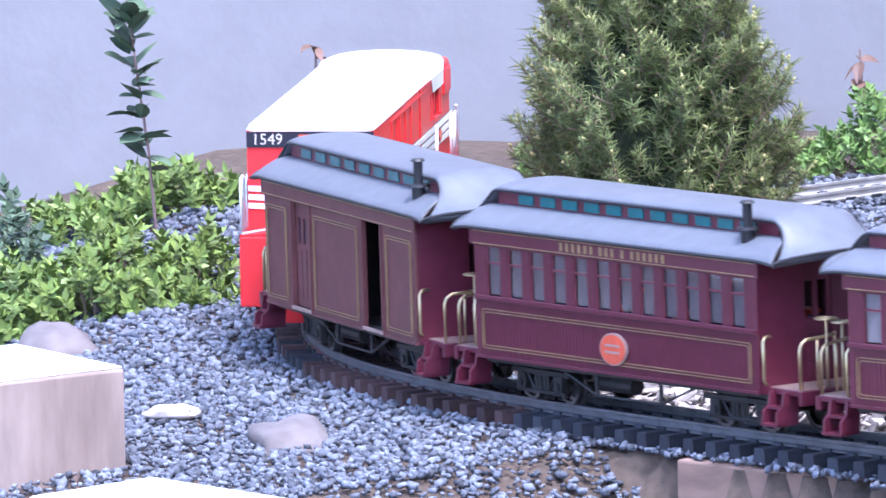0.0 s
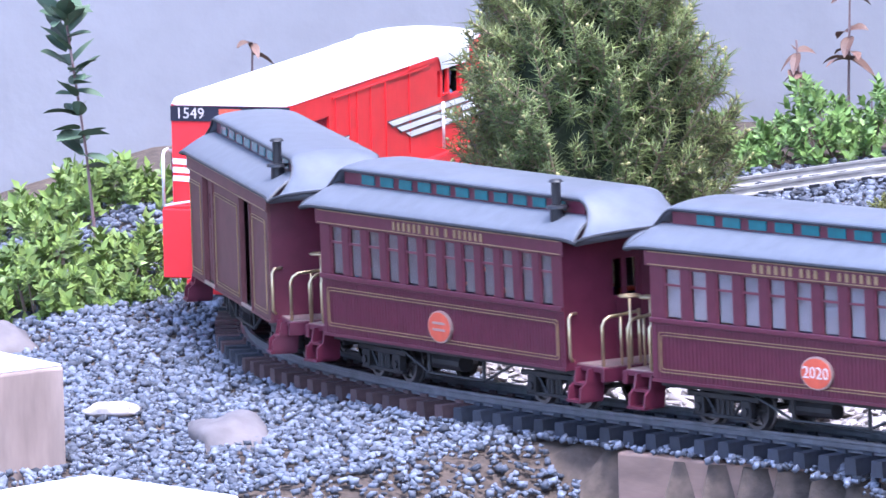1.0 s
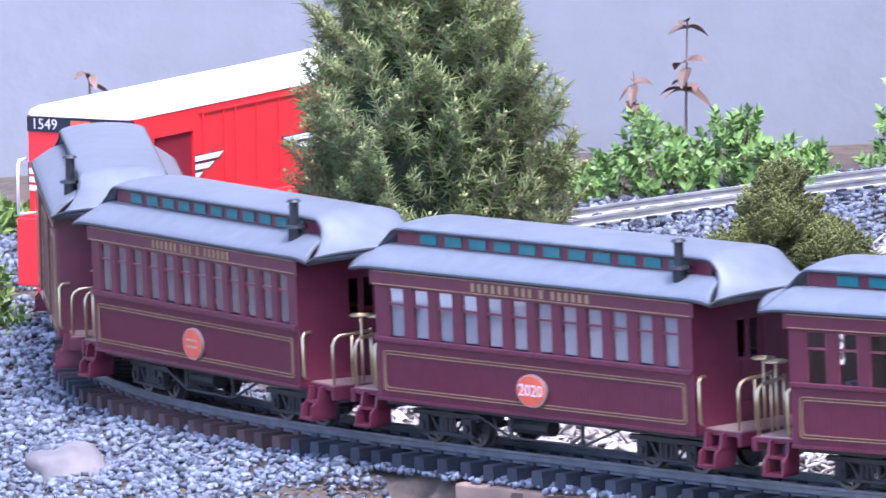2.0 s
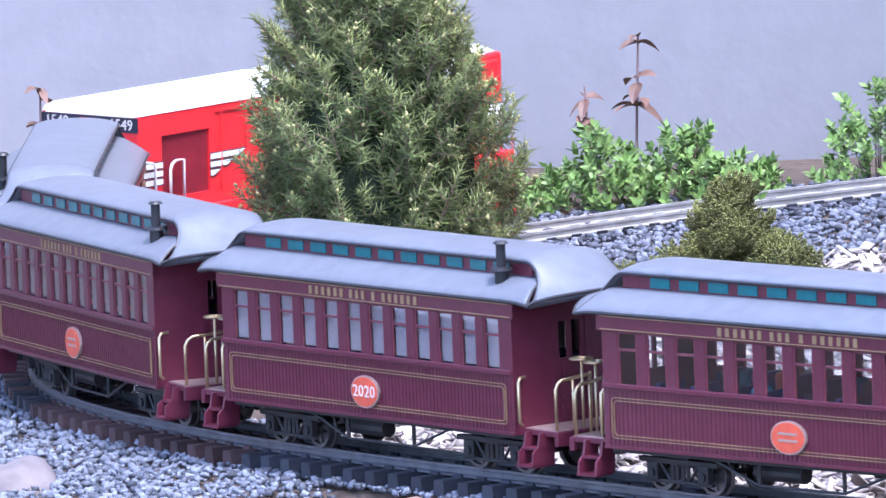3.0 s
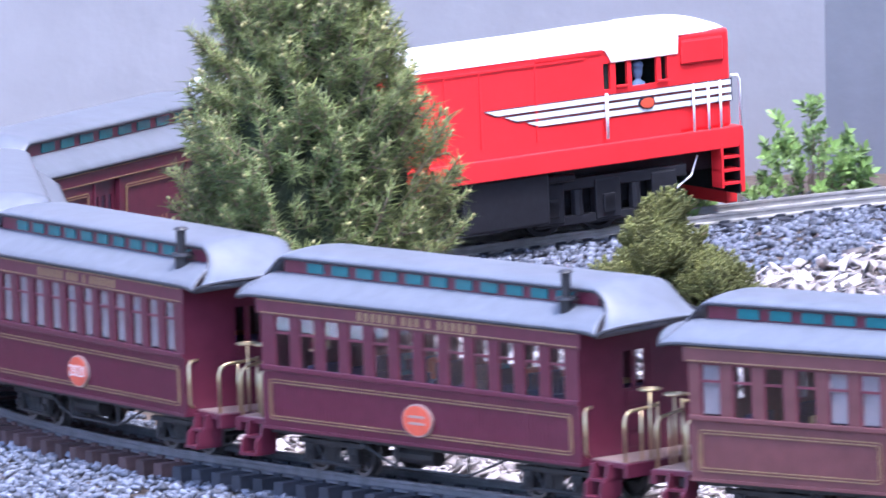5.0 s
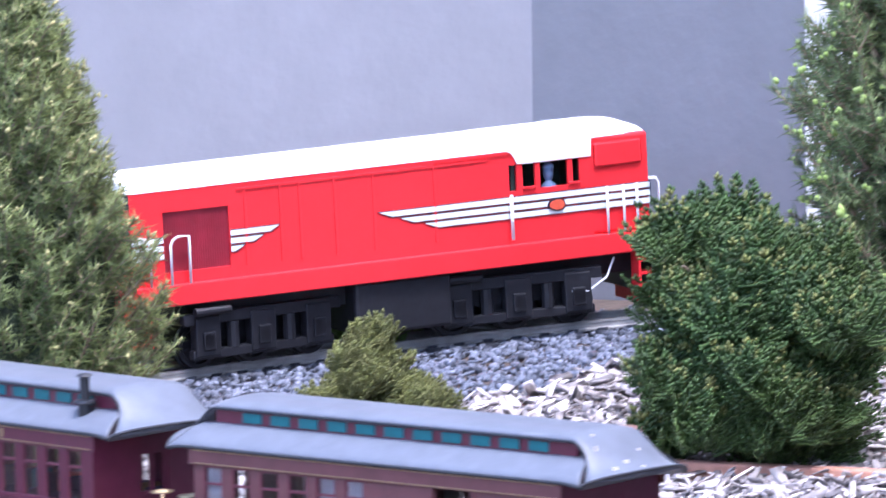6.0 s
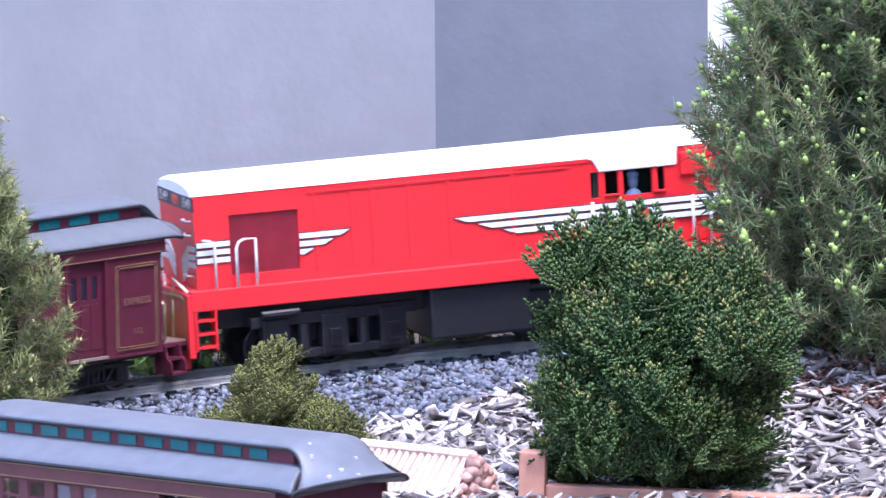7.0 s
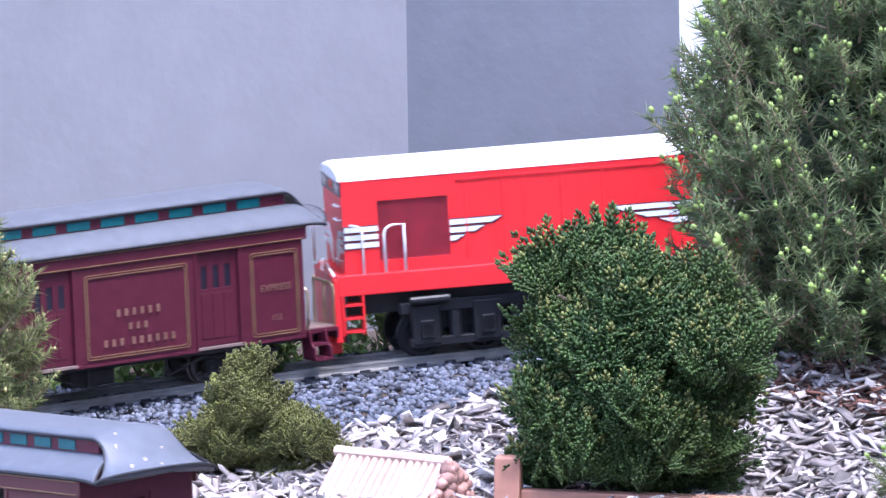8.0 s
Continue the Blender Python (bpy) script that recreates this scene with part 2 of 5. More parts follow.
TY = np.concatenate([[0], np.cumsum(np.sin((TA[1:] + TA[:-1]) / 2)) * STEP])
zero = int(np.argmin(abs(TS)))
TX += -0.0365 - TX[zero]
TY += 9.1175 - TY[zero]


def track_at(s):
    return Vector((float(np.interp(s, TS, TX)), float(np.interp(s, TS, TY)), float(np.interp(s, TS, TZ))))


def track_dist(x, y):
    """Distance of points of the plan from the track's middle, and the rail's height there."""
    d, zz, _, _ = track_near(x, y)
    return d, zz


def track_near(x, y):
    """Also the length along the track, and whether the point lies on the outer, left hand side."""
    x, y = np.asarray(x, float), np.asarray(y, float)
    best, kk = np.full(x.shape, 1e9), np.zeros(x.shape, int)
    for k in range(0, len(TS), 3):
        q = (x - TX[k]) ** 2 + (y - TY[k]) ** 2
        m = q < best
        best[m], kk[m] = q[m], k
    left = -np.sin(TA[kk]) * (x - TX[kk]) + np.cos(TA[kk]) * (y - TY[kk]) > 0
    along = np.cos(TA[kk]) * (x - TX[kk]) + np.sin(TA[kk]) * (y - TY[kk])
    return np.sqrt(best), TZ[kk], TS[kk] + np.clip(along, -0.02, 0.02), left


# the second coach's place along the track, by time
RUN_T = [0.0, 0.5, 1.0, 1.5, 2.8, 3.5, 4.2, 5.4, 6.0, 6.5, 7.0, 7.5, 8.0]
RUN_S = [-0.4665, -0.3916, -0.3186, -0.2584, -0.0765, 0.0, 0.1072, 0.3241, 0.4477, 0.5259, 0.6169, 0.6999, 0.7883]
OFFSET = {"loco": 1.3547, "baggage": 0.8695, "coach_a": 0.4372, "coach_b": -0.0048, "coach_c": -0.4458, "combine": -0.8987}


def run(t):
    """Smooth curve through the places above."""
    sl = [(b - a) / (d - c) for a, b, c, d in zip(RUN_S, RUN_S[1:], RUN_T, RUN_T[1:])]
    tg = [sl[0]] + [(a + b) / 2 for a, b in zip(sl, sl[1:])] + [sl[-1]]
    k = max(i for i in range(len(RUN_T) - 1) if RUN_T[i] <= t + 1e-9)
    h = RUN_T[k + 1] - RUN_T[k]
    u = (t - RUN_T[k]) / h
    return ((2 * u**3 - 3 * u**2 + 1) * RUN_S[k] + (u**3 - 2 * u**2 + u) * h * tg[k] + (3 * u**2 - 2 * u**3) * RUN_S[k + 1]
            + (u**3 - u**2) * h * tg[k + 1])


def on_track(s, half):
    """The pose of a vehicle, or truck, that stands on the track with two bearings."""
    a, b = track_at(s + half), track_at(s - half)
    ax = (a - b).normalized()
    ay = Vector((-ax.y, ax.x, 0)).normalized()
    m = Matrix((ax, ay, ax.cross(ay))).transposed().to_4x4()
    m.translation = (a + b) / 2
    return m


# ---- ground ----
def bump_noise(x, y, f, seed=0.0):
    """Cheap smooth relief."""
    return (np.sin(x * f * 1.3 + 1.7 * np.sin(y * f * 0.7 + seed)) + np.sin(y * f * 1.1 + 1.3 * np.sin(x * f * 0.9 + 2 + seed))
            + 0.5 * np.sin((x + y) * f * 2.3 + seed)) / 2.5


def ground_z(x, y):
    x, y = np.asarray(x, float), np.asarray(y, float)
    d, z, s, left = track_near(x, y)
    # ballast reaches the rail foot on the far side of the loop
    bed = np.where(s > 1.1, 0.0112, 0.0205)
    near = np.clip((d - 0.08) / 0.35, 0, 1)
    rise = 0.055 * np.exp(-((x - 0.80) / 0.26) ** 2 - ((y - 10.40) / 0.22) ** 2)
    base = (z - bed) * (1 - near) + near * (-0.03 + 0.006 * bump_noise(x, y, 9)) + rise * np.clip((d - 0.06) / 0.15, 0, 1)
    # below the board on the near right the ground lies lower
    drop = left & (s < -0.02) & (d > 0.056) & (y < 9.6)
    base = np.where(drop, base + (-0.125 + 0.01 * bump_noise(x, y, 16) - base) * np.clip((-0.02 - s) / 0.17, 0, 1), base)
    # in front of the mound it falls gently
    base = base - 0.10 * np.clip((8.85 - y) / 0.5, 0, 1) * (~drop)
    # and on the far left it falls to the bushes
    return base - 0.10 * np.clip((-0.42 - x) / 0.4, 0, 1) * np.clip((y - 9.4) / 0.3, 0, 1)


def build_ground():
    xs = np.unique(np.concatenate([[-400, -120, -40, -12, -5, -2.5], np.arange(-1.6, 2.01, 0.025), [2.6, 5, 12, 40, 120, 400]]))
    ys = np.unique(np.concatenate([[-300, -60, -10, 0, 3, 6, 7.2], np.arange(7.8, 11.61, 0.025), [12.2, 15, 30, 100, 400]]))
    gx, gy = np.meshgrid(xs, ys)
    gz = ground_z(gx, gy) - 0.005
    gz[(gx < -2) | (gx > 2.3) | (gy < 7.7) | (gy > 11.7)] = -0.14
    v = np.stack([gx, gy, gz], -1).reshape(-1, 3)
    n = len(xs)
    i = (np.arange(len(ys) - 1)[:, None] * n + np.arange(n - 1)[None]).ravel()
    g = raw("ground", v, np.stack([i, i + 1, i + n + 1, i + n], 1), SOIL, smooth=True)
    tagged(g, "dark brown garden soil under gravel and bark", "ground", kind="structure")


def build_walls():
    """Rendered house walls that meet in a corner behind the line, and an added unseen one."""
    def slab(name, a, b, mat, label, high=2.6):
        bm = bmesh.new()
        a, b = Vector((*a, 0)), Vector((*b, 0))
        d = (b - a).normalized()
        nrm = Vector((-d.y, d.x, 0)) * 0.2
        lo = [Vector((p.x, p.y, -0.3)) for p in (a, b, b + nrm, a + nrm)]
        hi = [Vector((p.x, p.y, high)) for p in (a, b, b + nrm, a + nrm)]
        loft(bm, [lo, hi], close=True, caps=True)
        ob = mesh_object(name, bm, mat)
        tagged(ob, label, "wall", kind="structure")
    slab("wall_north", (-4.0, 10.60), (0.423, 10.98), WALL, "pale grey rendered house wall behind the plants")
    # the return wall's shade is painted in by its darker grey
    slab("wall_return", (0.423, 10.98), (0.658, 10.84), WALL_SHADE, "rendered return wall with shade painted into its grey, meeting the house wall")
    slab("wall_east", (0.658, 10.84), (5.0, 12.6), WALL_WHITE, "white rendered wall behind the spruce")
    # added out of view to cut sky light and darken the corner
    slab("wall_side", (1.6, 11.20), (1.6, 5.5), WALL, "added unseen grey wall on the right that blocks sky light")


def build_track():
    for side, y in (("near", 0.0225), ("far", -0.0225)):
        prof = [(-0.0030, -0.0085), (-0.0030, -0.0072), (-0.0007, -0.0060), (-0.0007, -0.0030), (-0.0014, -0.0022), (-0.0014, 0.0),
                (0.0014, 0.0), (0.0014, -0.0022), (0.0007, -0.0030), (0.0007, -0.0060), (0.0030, -0.0072), (0.0030, -0.0085)]
        for s0, s1, mat, label in ((-2.4, 1.10, RAIL, "grey metal model railway rail on plastic sleepers"),
                                   (1.101, 3.4, RAIL_BACK, "pale weathered model railway rail sunk in gravel")):
            bm = bmesh.new()
            rings = []
            for s in np.linspace(s0, s1, int((s1 - s0) / 0.02)):
                m = on_track(s, 0.01)
                rings.append([m @ Vector((0, y + a, b)) for a, b in prof])
            loft(bm, rings, close=True, caps=True)
            ob = mesh_object("rail", bm, mat)
            tagged(ob, label, "rail", group="track rails", kind="structure")
    bed = tagged(new("track_ties"), "dark plastic sleepers under the model rails", "sleepers", kind="structure")
    proto = {}
    for key, mat in (("dark", TIE), ("brown", TIE_BROWN)):
        bm = bmesh.new()
        box(bm, -0.0065, 0.0065, -0.0455, 0.0455, -0.0205, -0.0085)
        for v in bm.verts:
            if v.co.z > -0.01:
                v.co.x *= 0.82
        for y in (-0.0225, 0.0225):
            for e in (-1, 1):
                box(bm, -0.0045, 0.0045, y + e * 0.0045 - 0.0012, y + e * 0.0045 + 0.0012, -0.0086, -0.0062)
        me = bpy.data.meshes.new("sleeper")
        bm.to_mesh(me)
        bm.free()
        me.materials.append(mat)
        proto[key] = me
    rng = random.Random(5)
    s = -1.9
    while s < 3.2:
        ob = new("sleeper", proto["brown" if 0.12 < s < 0.52 or (0.52 < s < 1.2 and rng.random() < 0.5) else "dark"])
        ob.parent = bed
        ob.matrix_basis = on_track(s, 0.01) @ pose(0, 0, rng.uniform(-0.0005, 0.0003), 0, 0, rng.uniform(-1, 1))
        s += 0.0268


def build_stones():
    """Crushed gravel as one heap, and bark chips as another."""
    rng = np.random.default_rng(3)

    def scatter(name, n, region, keep, size, mat, label, category, flat=1.0, long=1.0, lift=0.3):
        x = rng.uniform(region[0], region[1], n)
        y = rng.uniform(region[2], region[3], n)
        k = keep(x, y)
        x, y = x[k], y[k]
        n = len(x)
        z = ground_z(x, y)
        sz = size[0] + (size[1] - size[0]) * rng.random(n) ** 2.4
        # eight-cornered lump with shifted corners
        cube = np.array([(a, b, c) for a in (-1, 1) for b in (-1, 1) for c in (-1, 1)], float)
        v = cube[None] * rng.uniform(0.45, 1.0, (n, 8, 3))
        v *= (sz[:, None, None] * np.array([long, 1.0 / long ** 0.3, flat])[None, None] * rng.uniform(0.6, 1.1, (n, 1, 3))) / 2
        a, t, r = rng.uniform(0, 6.283, n), rng.normal(0, 0.35, n), rng.normal(0, 0.35, n)
        # tilt about x and y, then turn about z
        y1 = v[..., 1] * np.cos(t)[:, None] - v[..., 2] * np.sin(t)[:, None]
        z1 = v[..., 1] * np.sin(t)[:, None] + v[..., 2] * np.cos(t)[:, None]
        x1 = v[..., 0] * np.cos(r)[:, None] + z1 * np.sin(r)[:, None]
        z1 = -v[..., 0] * np.sin(r)[:, None] + z1 * np.cos(r)[:, None]
        x2 = x1 * np.cos(a)[:, None] - y1 * np.sin(a)[:, None]
        y2 = x1 * np.sin(a)[:, None] + y1 * np.cos(a)[:, None]
        P = np.stack([x2 + x[:, None], y2 + y[:, None], z1 + (z + lift * sz * rng.random(n))[:, None]], -1).reshape(-1, 3)
        f = np.array([(0, 1, 3, 2), (4, 6, 7, 5), (0, 4, 5, 1), (2, 3, 7, 6), (0, 2, 6, 4), (1, 5, 7, 3)])
        F = (f[None] + (np.arange(n) * 8)[:, None, None]).reshape(-1, 4)
        ob = raw(name, P, F, mat)
        tagged(ob, label, category, kind="stuff")

    def bed_edge(x, y):
        """Gravel lies along the line and over the mound on the left of the loop."""
        d, _, s, left = track_near(x, y)
        back = (s > 1.0) & np.where(left, d < 0.10, d < 0.31 + 0.03 * bump_noise(x, y, 14))
        frontal = (s < 1.0) & (d < 0.10) & ~(left & (s < -0.30) & (d > 0.056)) & ~(~left & (s < 0.1) & (d > 0.045))
        mound = left & (s > -0.34 + 0.04 * bump_noise(x, y, 20)) & (s < 1.3) & (x > -0.72 - 0.06 * bump_noise(y, x, 9))
        return back | frontal | mound

    scatter("gravel", 125000, (-0.85, 1.1, 8.6, 10.85), bed_edge, (0.004, 0.0095), GRAVEL, "blue-grey crushed stone ballast beside the track", "gravel", flat=0.7)
    scatter("bark_chips", 66000, (-0.12, 1.05, 8.8, 10.7), lambda x, y: ~bed_edge(x, y) & (track_dist(x, y)[0] > 0.035) & ~track_near(x, y)[3], (0.003, 0.017), CHIPS,
            "pale weathered wood chip mulch over soil", "mulch", flat=0.17, long=2.4, lift=0.5)
    scatter("needle_litter", 14000, (0.55, 1.1, 10.1, 10.65), lambda x, y: (x - 0.80) ** 2 + (y - 10.36) ** 2 * 1.5 < 0.045, (0.002, 0.0085), CHIPS_RED,
            "red-brown dead needles under the spruce", "needle litter", flat=0.2, long=3.2, lift=0.9)
    scatter("front_rubble", 5000, (-0.25, 0.7, 8.35, 9.05), lambda x, y: (track_dist(x, y)[0] > 0.075) & track_near(x, y)[3] & (track_near(x, y)[2] < -0.20), (0.006, 0.022), ROCK,
            "brown broken stone at the foot of the track bed", "rubble", flat=0.6)


build_ground()
build_walls()
build_track()
build_stones()


# ---- passenger cars ----
BODY, HALF, FLOOR, BELT, EAVE = 0.1767, 0.054, 0.033, 0.0785, 0.1325
TIP_X, TIP_Y = 0.197, 0.0575


RIM = 0.2195


def roof_top(x):
    """Height of the upper roof's crown and of its side edge at a distance from the middle."""
    def ease(u):
        u = min(1.0, max(0.0, u))
        return u * u * (3 - 2 * u)
    q = max(0.0, (abs(x) - 0.166) / (RIM - 0.166))
    top = 0.1646 - 0.0260 * ease(q)
    return top, min(0.1584 - 0.0290 * ease((abs(x) - 0.172) / (RIM - 0.172)), top - 0.0012), q


def car_roof(car):
    """Lower roof with drooping corners, clerestory with coloured lights, and the upper roof that curves down at both ends."""
    bm = bmesh.new()
    eaves, ends = {}, {}
    for e in (-1, 1):
        rings = []
        for x in (-0.200, -0.196, -0.191, -0.185, -0.178, -0.09, 0, 0.09, 0.178, 0.185, 0.191, 0.196, 0.200):
            f = max(0.0, (abs(x) - 0.178) / 0.022)
            g = 1 if x > 0 else -1
            ring = []
            for u in (0, 0.17, 0.34, 0.5, 0.67, 0.84, 1.0):
                ring.append(Vector((x - g * 0.012 * f * math.sin(u * 1.57), e * (TIP_Y - (TIP_Y - 0.029) * u),
                                    EAVE + 0.0148 * math.sin(u * 1.4) / math.sin(1.4) - 0.0020 * f * f * (1 - u) ** 1.3)))
            under = [p - Vector((0, 0, 0.0024)) for p in ring[::-1]]
            eaves.setdefault(e, []).append(ring[0] - Vector((0, 0, 0.001)))
            if abs(x) > 0.199:
                ends[(e, g)] = [p - Vector((0, 0, 0.0012)) for p in ring]
            ring = ring + under
            rings.append(ring if e > 0 else ring[::-1])
        loft(bm, rings, close=True, caps=True)
    part("lower_roof", bm, ROOF_GREY, car, smooth=True)
    bm = bmesh.new()
    rings = []
    xs = [-RIM + (RIM - 0.15) * i / 18 for i in range(18)]
    for x in xs + [-0.15, -0.075, 0.0, 0.075, 0.15] + [-x for x in xs[::-1]]:
        top, edge, q = roof_top(x)
        g = 1 if x > 0 else -1
        hw = 0.0340 + 0.0230 * max(0.0, (q - 0.35) / 0.65) ** 1.5
        ring = [Vector((x - g * 0.0195 * q * q * math.cos(t) ** 2, hw * math.cos(t), edge + (top - edge) * math.sin(t))) for t in [math.pi * k / 14 for k in range(15)]]
        ring += [Vector((ring[14].x, -hw * 0.97, edge - 0.0022)), Vector((x, 0, top - 0.005)), Vector((ring[0].x, hw * 0.97, edge - 0.0022))]
        rings.append(ring)
    loft(bm, rings, close=True, caps=True)
    part("upper_roof", bm, ROOF_GREY, car, "grey upper roof with rounded ends", smooth=True)
    bm = bmesh.new()
    for e in (-1, 1):
        box(bm, -0.175, 0.175, e * 0.030 - 0.001, e * 0.030 + 0.001, 0.142, 0.1574)
        for g in (-1, 1):
            box(bm, min(g * 0.175, g * 0.190), max(g * 0.175, g * 0.190), e * 0.030 - 0.001, e * 0.030 + 0.001, 0.142, 0.1470)
    part("clerestory", bm, MAROON, car)
    bm = bmesh.new()
    for ring in (rings[0], rings[-1]):
        tube(bm, [p - Vector((0, 0, 0.0008)) for p in ring[:15]], 0.0011, 6)
    for j in (0, 14):
        tube(bm, [r[j] - Vector((0, 0, 0.0007)) for r in rings], 0.0011, 6)
    part("upper_edge", bm, EDGE_DARK, car, "dark edging of the upper roof")
    bm = bmesh.new()
    for e in (-1, 1):
        tube(bm, eaves[e], 0.0013, 6)
        for g in (-1, 1):
            tube(bm, ends[(e, g)], 0.0012, 6)
    part("roof_edge", bm, EDGE_DARK, car)
    return car


def clerestory_lights(car, n, pitch):
    bm = bmesh.new()
    box(bm, -0.0092 * pitch / 0.0275, 0.0092 * pitch / 0.0275, -0.0006, 0.0006, 0.1480, 0.1553)
    first = part("clerestory_light", bm, TEAL, car, "teal tinted light")
    first.location = ((-(n - 1) / 2) * pitch, -0.0312, 0)
    for e in (-0.0312, 0.0312):
        for i in range(n):
            if e < 0 and i == 0:
                continue
            again(first, ((i - (n - 1) / 2) * pitch, e, 0))


def chimney(car):
    for sx, sy in ((-0.150, 0.040),):
        bm = bmesh.new()
        zs = [(0.139, 0.0052), (0.1565, 0.0052), (0.1568, 0.0085), (0.1590, 0.0078), (0.1595, 0.0036), (0.176, 0.0036), (0.1765, 0.0060), (0.1785, 0.0040)]
        loft(bm, [[Vector((r * math.cos(t), r * math.sin(t), z)) for t in [k * math.pi / 6 for k in range(12)]] for z, r in zs], close=True, caps=True)
        ob = part("stove_pipe", bm, BLACK, car, "black stove pipe with a cap", smooth=False)
        ob.location = (sx, sy, -0.006)


def car_ends(car):
    """End walls with doors, platforms, steps, brass rails and brake wheels."""
    for e in (-1, 1):
        rz = 0 if e > 0 else math.pi
        bm = bmesh.new()
        # end wall round a doorway
        box(bm, BODY - 0.003, BODY, -HALF + 0.002, -0.014, FLOOR, EAVE + 0.004)
        box(bm, BODY - 0.003, BODY, 0.014, HALF - 0.002, FLOOR, EAVE + 0.004)
        box(bm, BODY - 0.003, BODY, -0.014, 0.014, 0.116, EAVE + 0.022)
        w = part("end_wall", bm, MAROON, car)
        w.rotation_euler = (0, 0, rz)
        bm = bmesh.new()
        box(bm, BODY - 0.003, BODY - 0.001, -0.014, 0.014, 0.038, 0.070)
        box(bm, BODY - 0.003, BODY - 0.001, -0.014, -0.010, 0.070, 0.116)
        box(bm, BODY - 0.003, BODY - 0.001, 0.010, 0.014, 0.070, 0.116)
        box(bm, BODY - 0.003, BODY - 0.001, -0.002, 0.002, 0.085, 0.114)
        box(bm, BODY - 0.003, BODY - 0.001, -0.010, 0.010, 0.112, 0.116)
        box(bm, BODY - 0.003, BODY - 0.001, -0.010, 0.010, 0.070, 0.085)
        for a, b in ((0.042, 0.052), (0.055, 0.066), (0.072, 0.083)):
            box(bm, BODY - 0.001, BODY, -0.0085, 0.0085, a, b, 0.0004)
        dr = part("end_door", bm, MAROON, car, "panelled maroon end door with two lights")
        dr.rotation_euler = (0, 0, rz)
        bm = bmesh.new()
        box(bm, BODY, 0.2165, -0.046, 0.046, 0.0335, 0.0375, 0.0006)
        box(bm, 0.2135, 0.2180, -0.047, 0.047, 0.027, 0.0372, 0.0006)
        pf = part("platform", bm, MAROON, car, "maroon end platform")
        pf.rotation_euler = (0, 0, rz)
        bm = bmesh.new()
        box(bm, BODY + 0.001, 0.2155, -0.045, 0.045, 0.0376, 0.0384)
        pl = part("platform_mat", bm, BADGE_RIM, car, "worn grey-brown platform boards")
        pl.rotation_euler = (0, 0, rz)
        for sy in (-1, 1):
            bm = bmesh.new()
            for x in (BODY + 0.006, BODY + 0.0225):
                rings = [[Vector((x + o, sy * (0.036 + a), z)) for a, z in ((0, 0.036), (0.014, 0.036), (0.016, 0.026), (0.021, 0.022), (0.022, 0.012), (0.002, 0.012))] for o in (0, 0.002)]
                loft(bm, rings, close=True, caps=True)
            box(bm, BODY + 0.006, BODY + 0.0245, min(sy * 0.040, sy * 0.059), max(sy * 0.040, sy * 0.059), 0.0115, 0.0135)
            box(bm, BODY + 0.006, BODY + 0.0245, min(sy * 0.040, sy * 0.053), max(sy * 0.040, sy * 0.053), 0.0235, 0.0255)
            st = part("steps", bm, MAROON, car)
            st.rotation_euler = (0, 0, rz)
            bm = bmesh.new()
            rr = 0.00125
            tube(bm, [(0.2135, sy * 0.044, 0.038), (0.2135, sy * 0.044, 0.068), (0.2135, sy * 0.042, 0.072), (0.2135, sy * 0.038, 0.0745), (0.2135, sy * 0.012, 0.0765)], rr)
            tube(bm, [(0.2135, sy * 0.012, 0.038), (0.2135, sy * 0.012, 0.0785)], rr)
            tube(bm, [(0.2135, sy * 0.028, 0.038), (0.2135, sy * 0.028, 0.0755)], rr * 0.8)
            hr = part("hand_rail", bm, BRASS, car, "bent brass platform rail", smooth=True)
            hr.rotation_euler = (0, 0, rz)
            bm = bmesh.new()
            tube(bm, [(BODY + 0.004, sy * 0.050, 0.040), (BODY + 0.004, sy * 0.0525, 0.043), (BODY + 0.004, sy * 0.0525, 0.072), (BODY + 0.003, sy * 0.050, 0.075), (BODY + 0.001, sy * 0.044, 0.0752)], rr)
            gr = part("grab_rail", bm, BRASS, car, smooth=True)
            gr.rotation_euler = (0, 0, rz)
        bm = bmesh.new()
        by = 0.020 * e
        tube(bm, [(0.2145, by, 0.028), (0.2145, by, 0.088)], 0.0011)
        loft(bm, [[Vector((0.2145 + r * math.cos(t), by + r * math.sin(t), z)) for t in [k * math.pi / 8 for k in range(16)]]
                  for r, z in ((0.0078, 0.0878), (0.0092, 0.0887), (0.0078, 0.0896), (0.0064, 0.0887), (0.0078, 0.0878))], close=True)
        for a in (0, 0.785, 1.571, 2.356):
            tube(bm, [(0.2145 + 0.0075 * math.cos(a), by + 0.0075 * math.sin(a), 0.0887), (0.2145 - 0.0075 * math.cos(a), by - 0.0075 * math.sin(a), 0.0887)], 0.0006, 6)
        bw = part("brake_wheel", bm, BRASS, car, "brass brake wheel on its staff", smooth=True)
        bw.rotation_euler = (0, 0, rz)
        bm = bmesh.new()
        box(bm, 0.210, 0.2215, -0.004, 0.004, 0.019, 0.026, 0.001)
        box(bm, 0.2185, 0.2225, -0.0065, 0.0065, 0.018, 0.0265, 0.001)
        cp = part("coupler", bm, BLACK, car)
        cp.rotation_euler = (0, 0, rz)


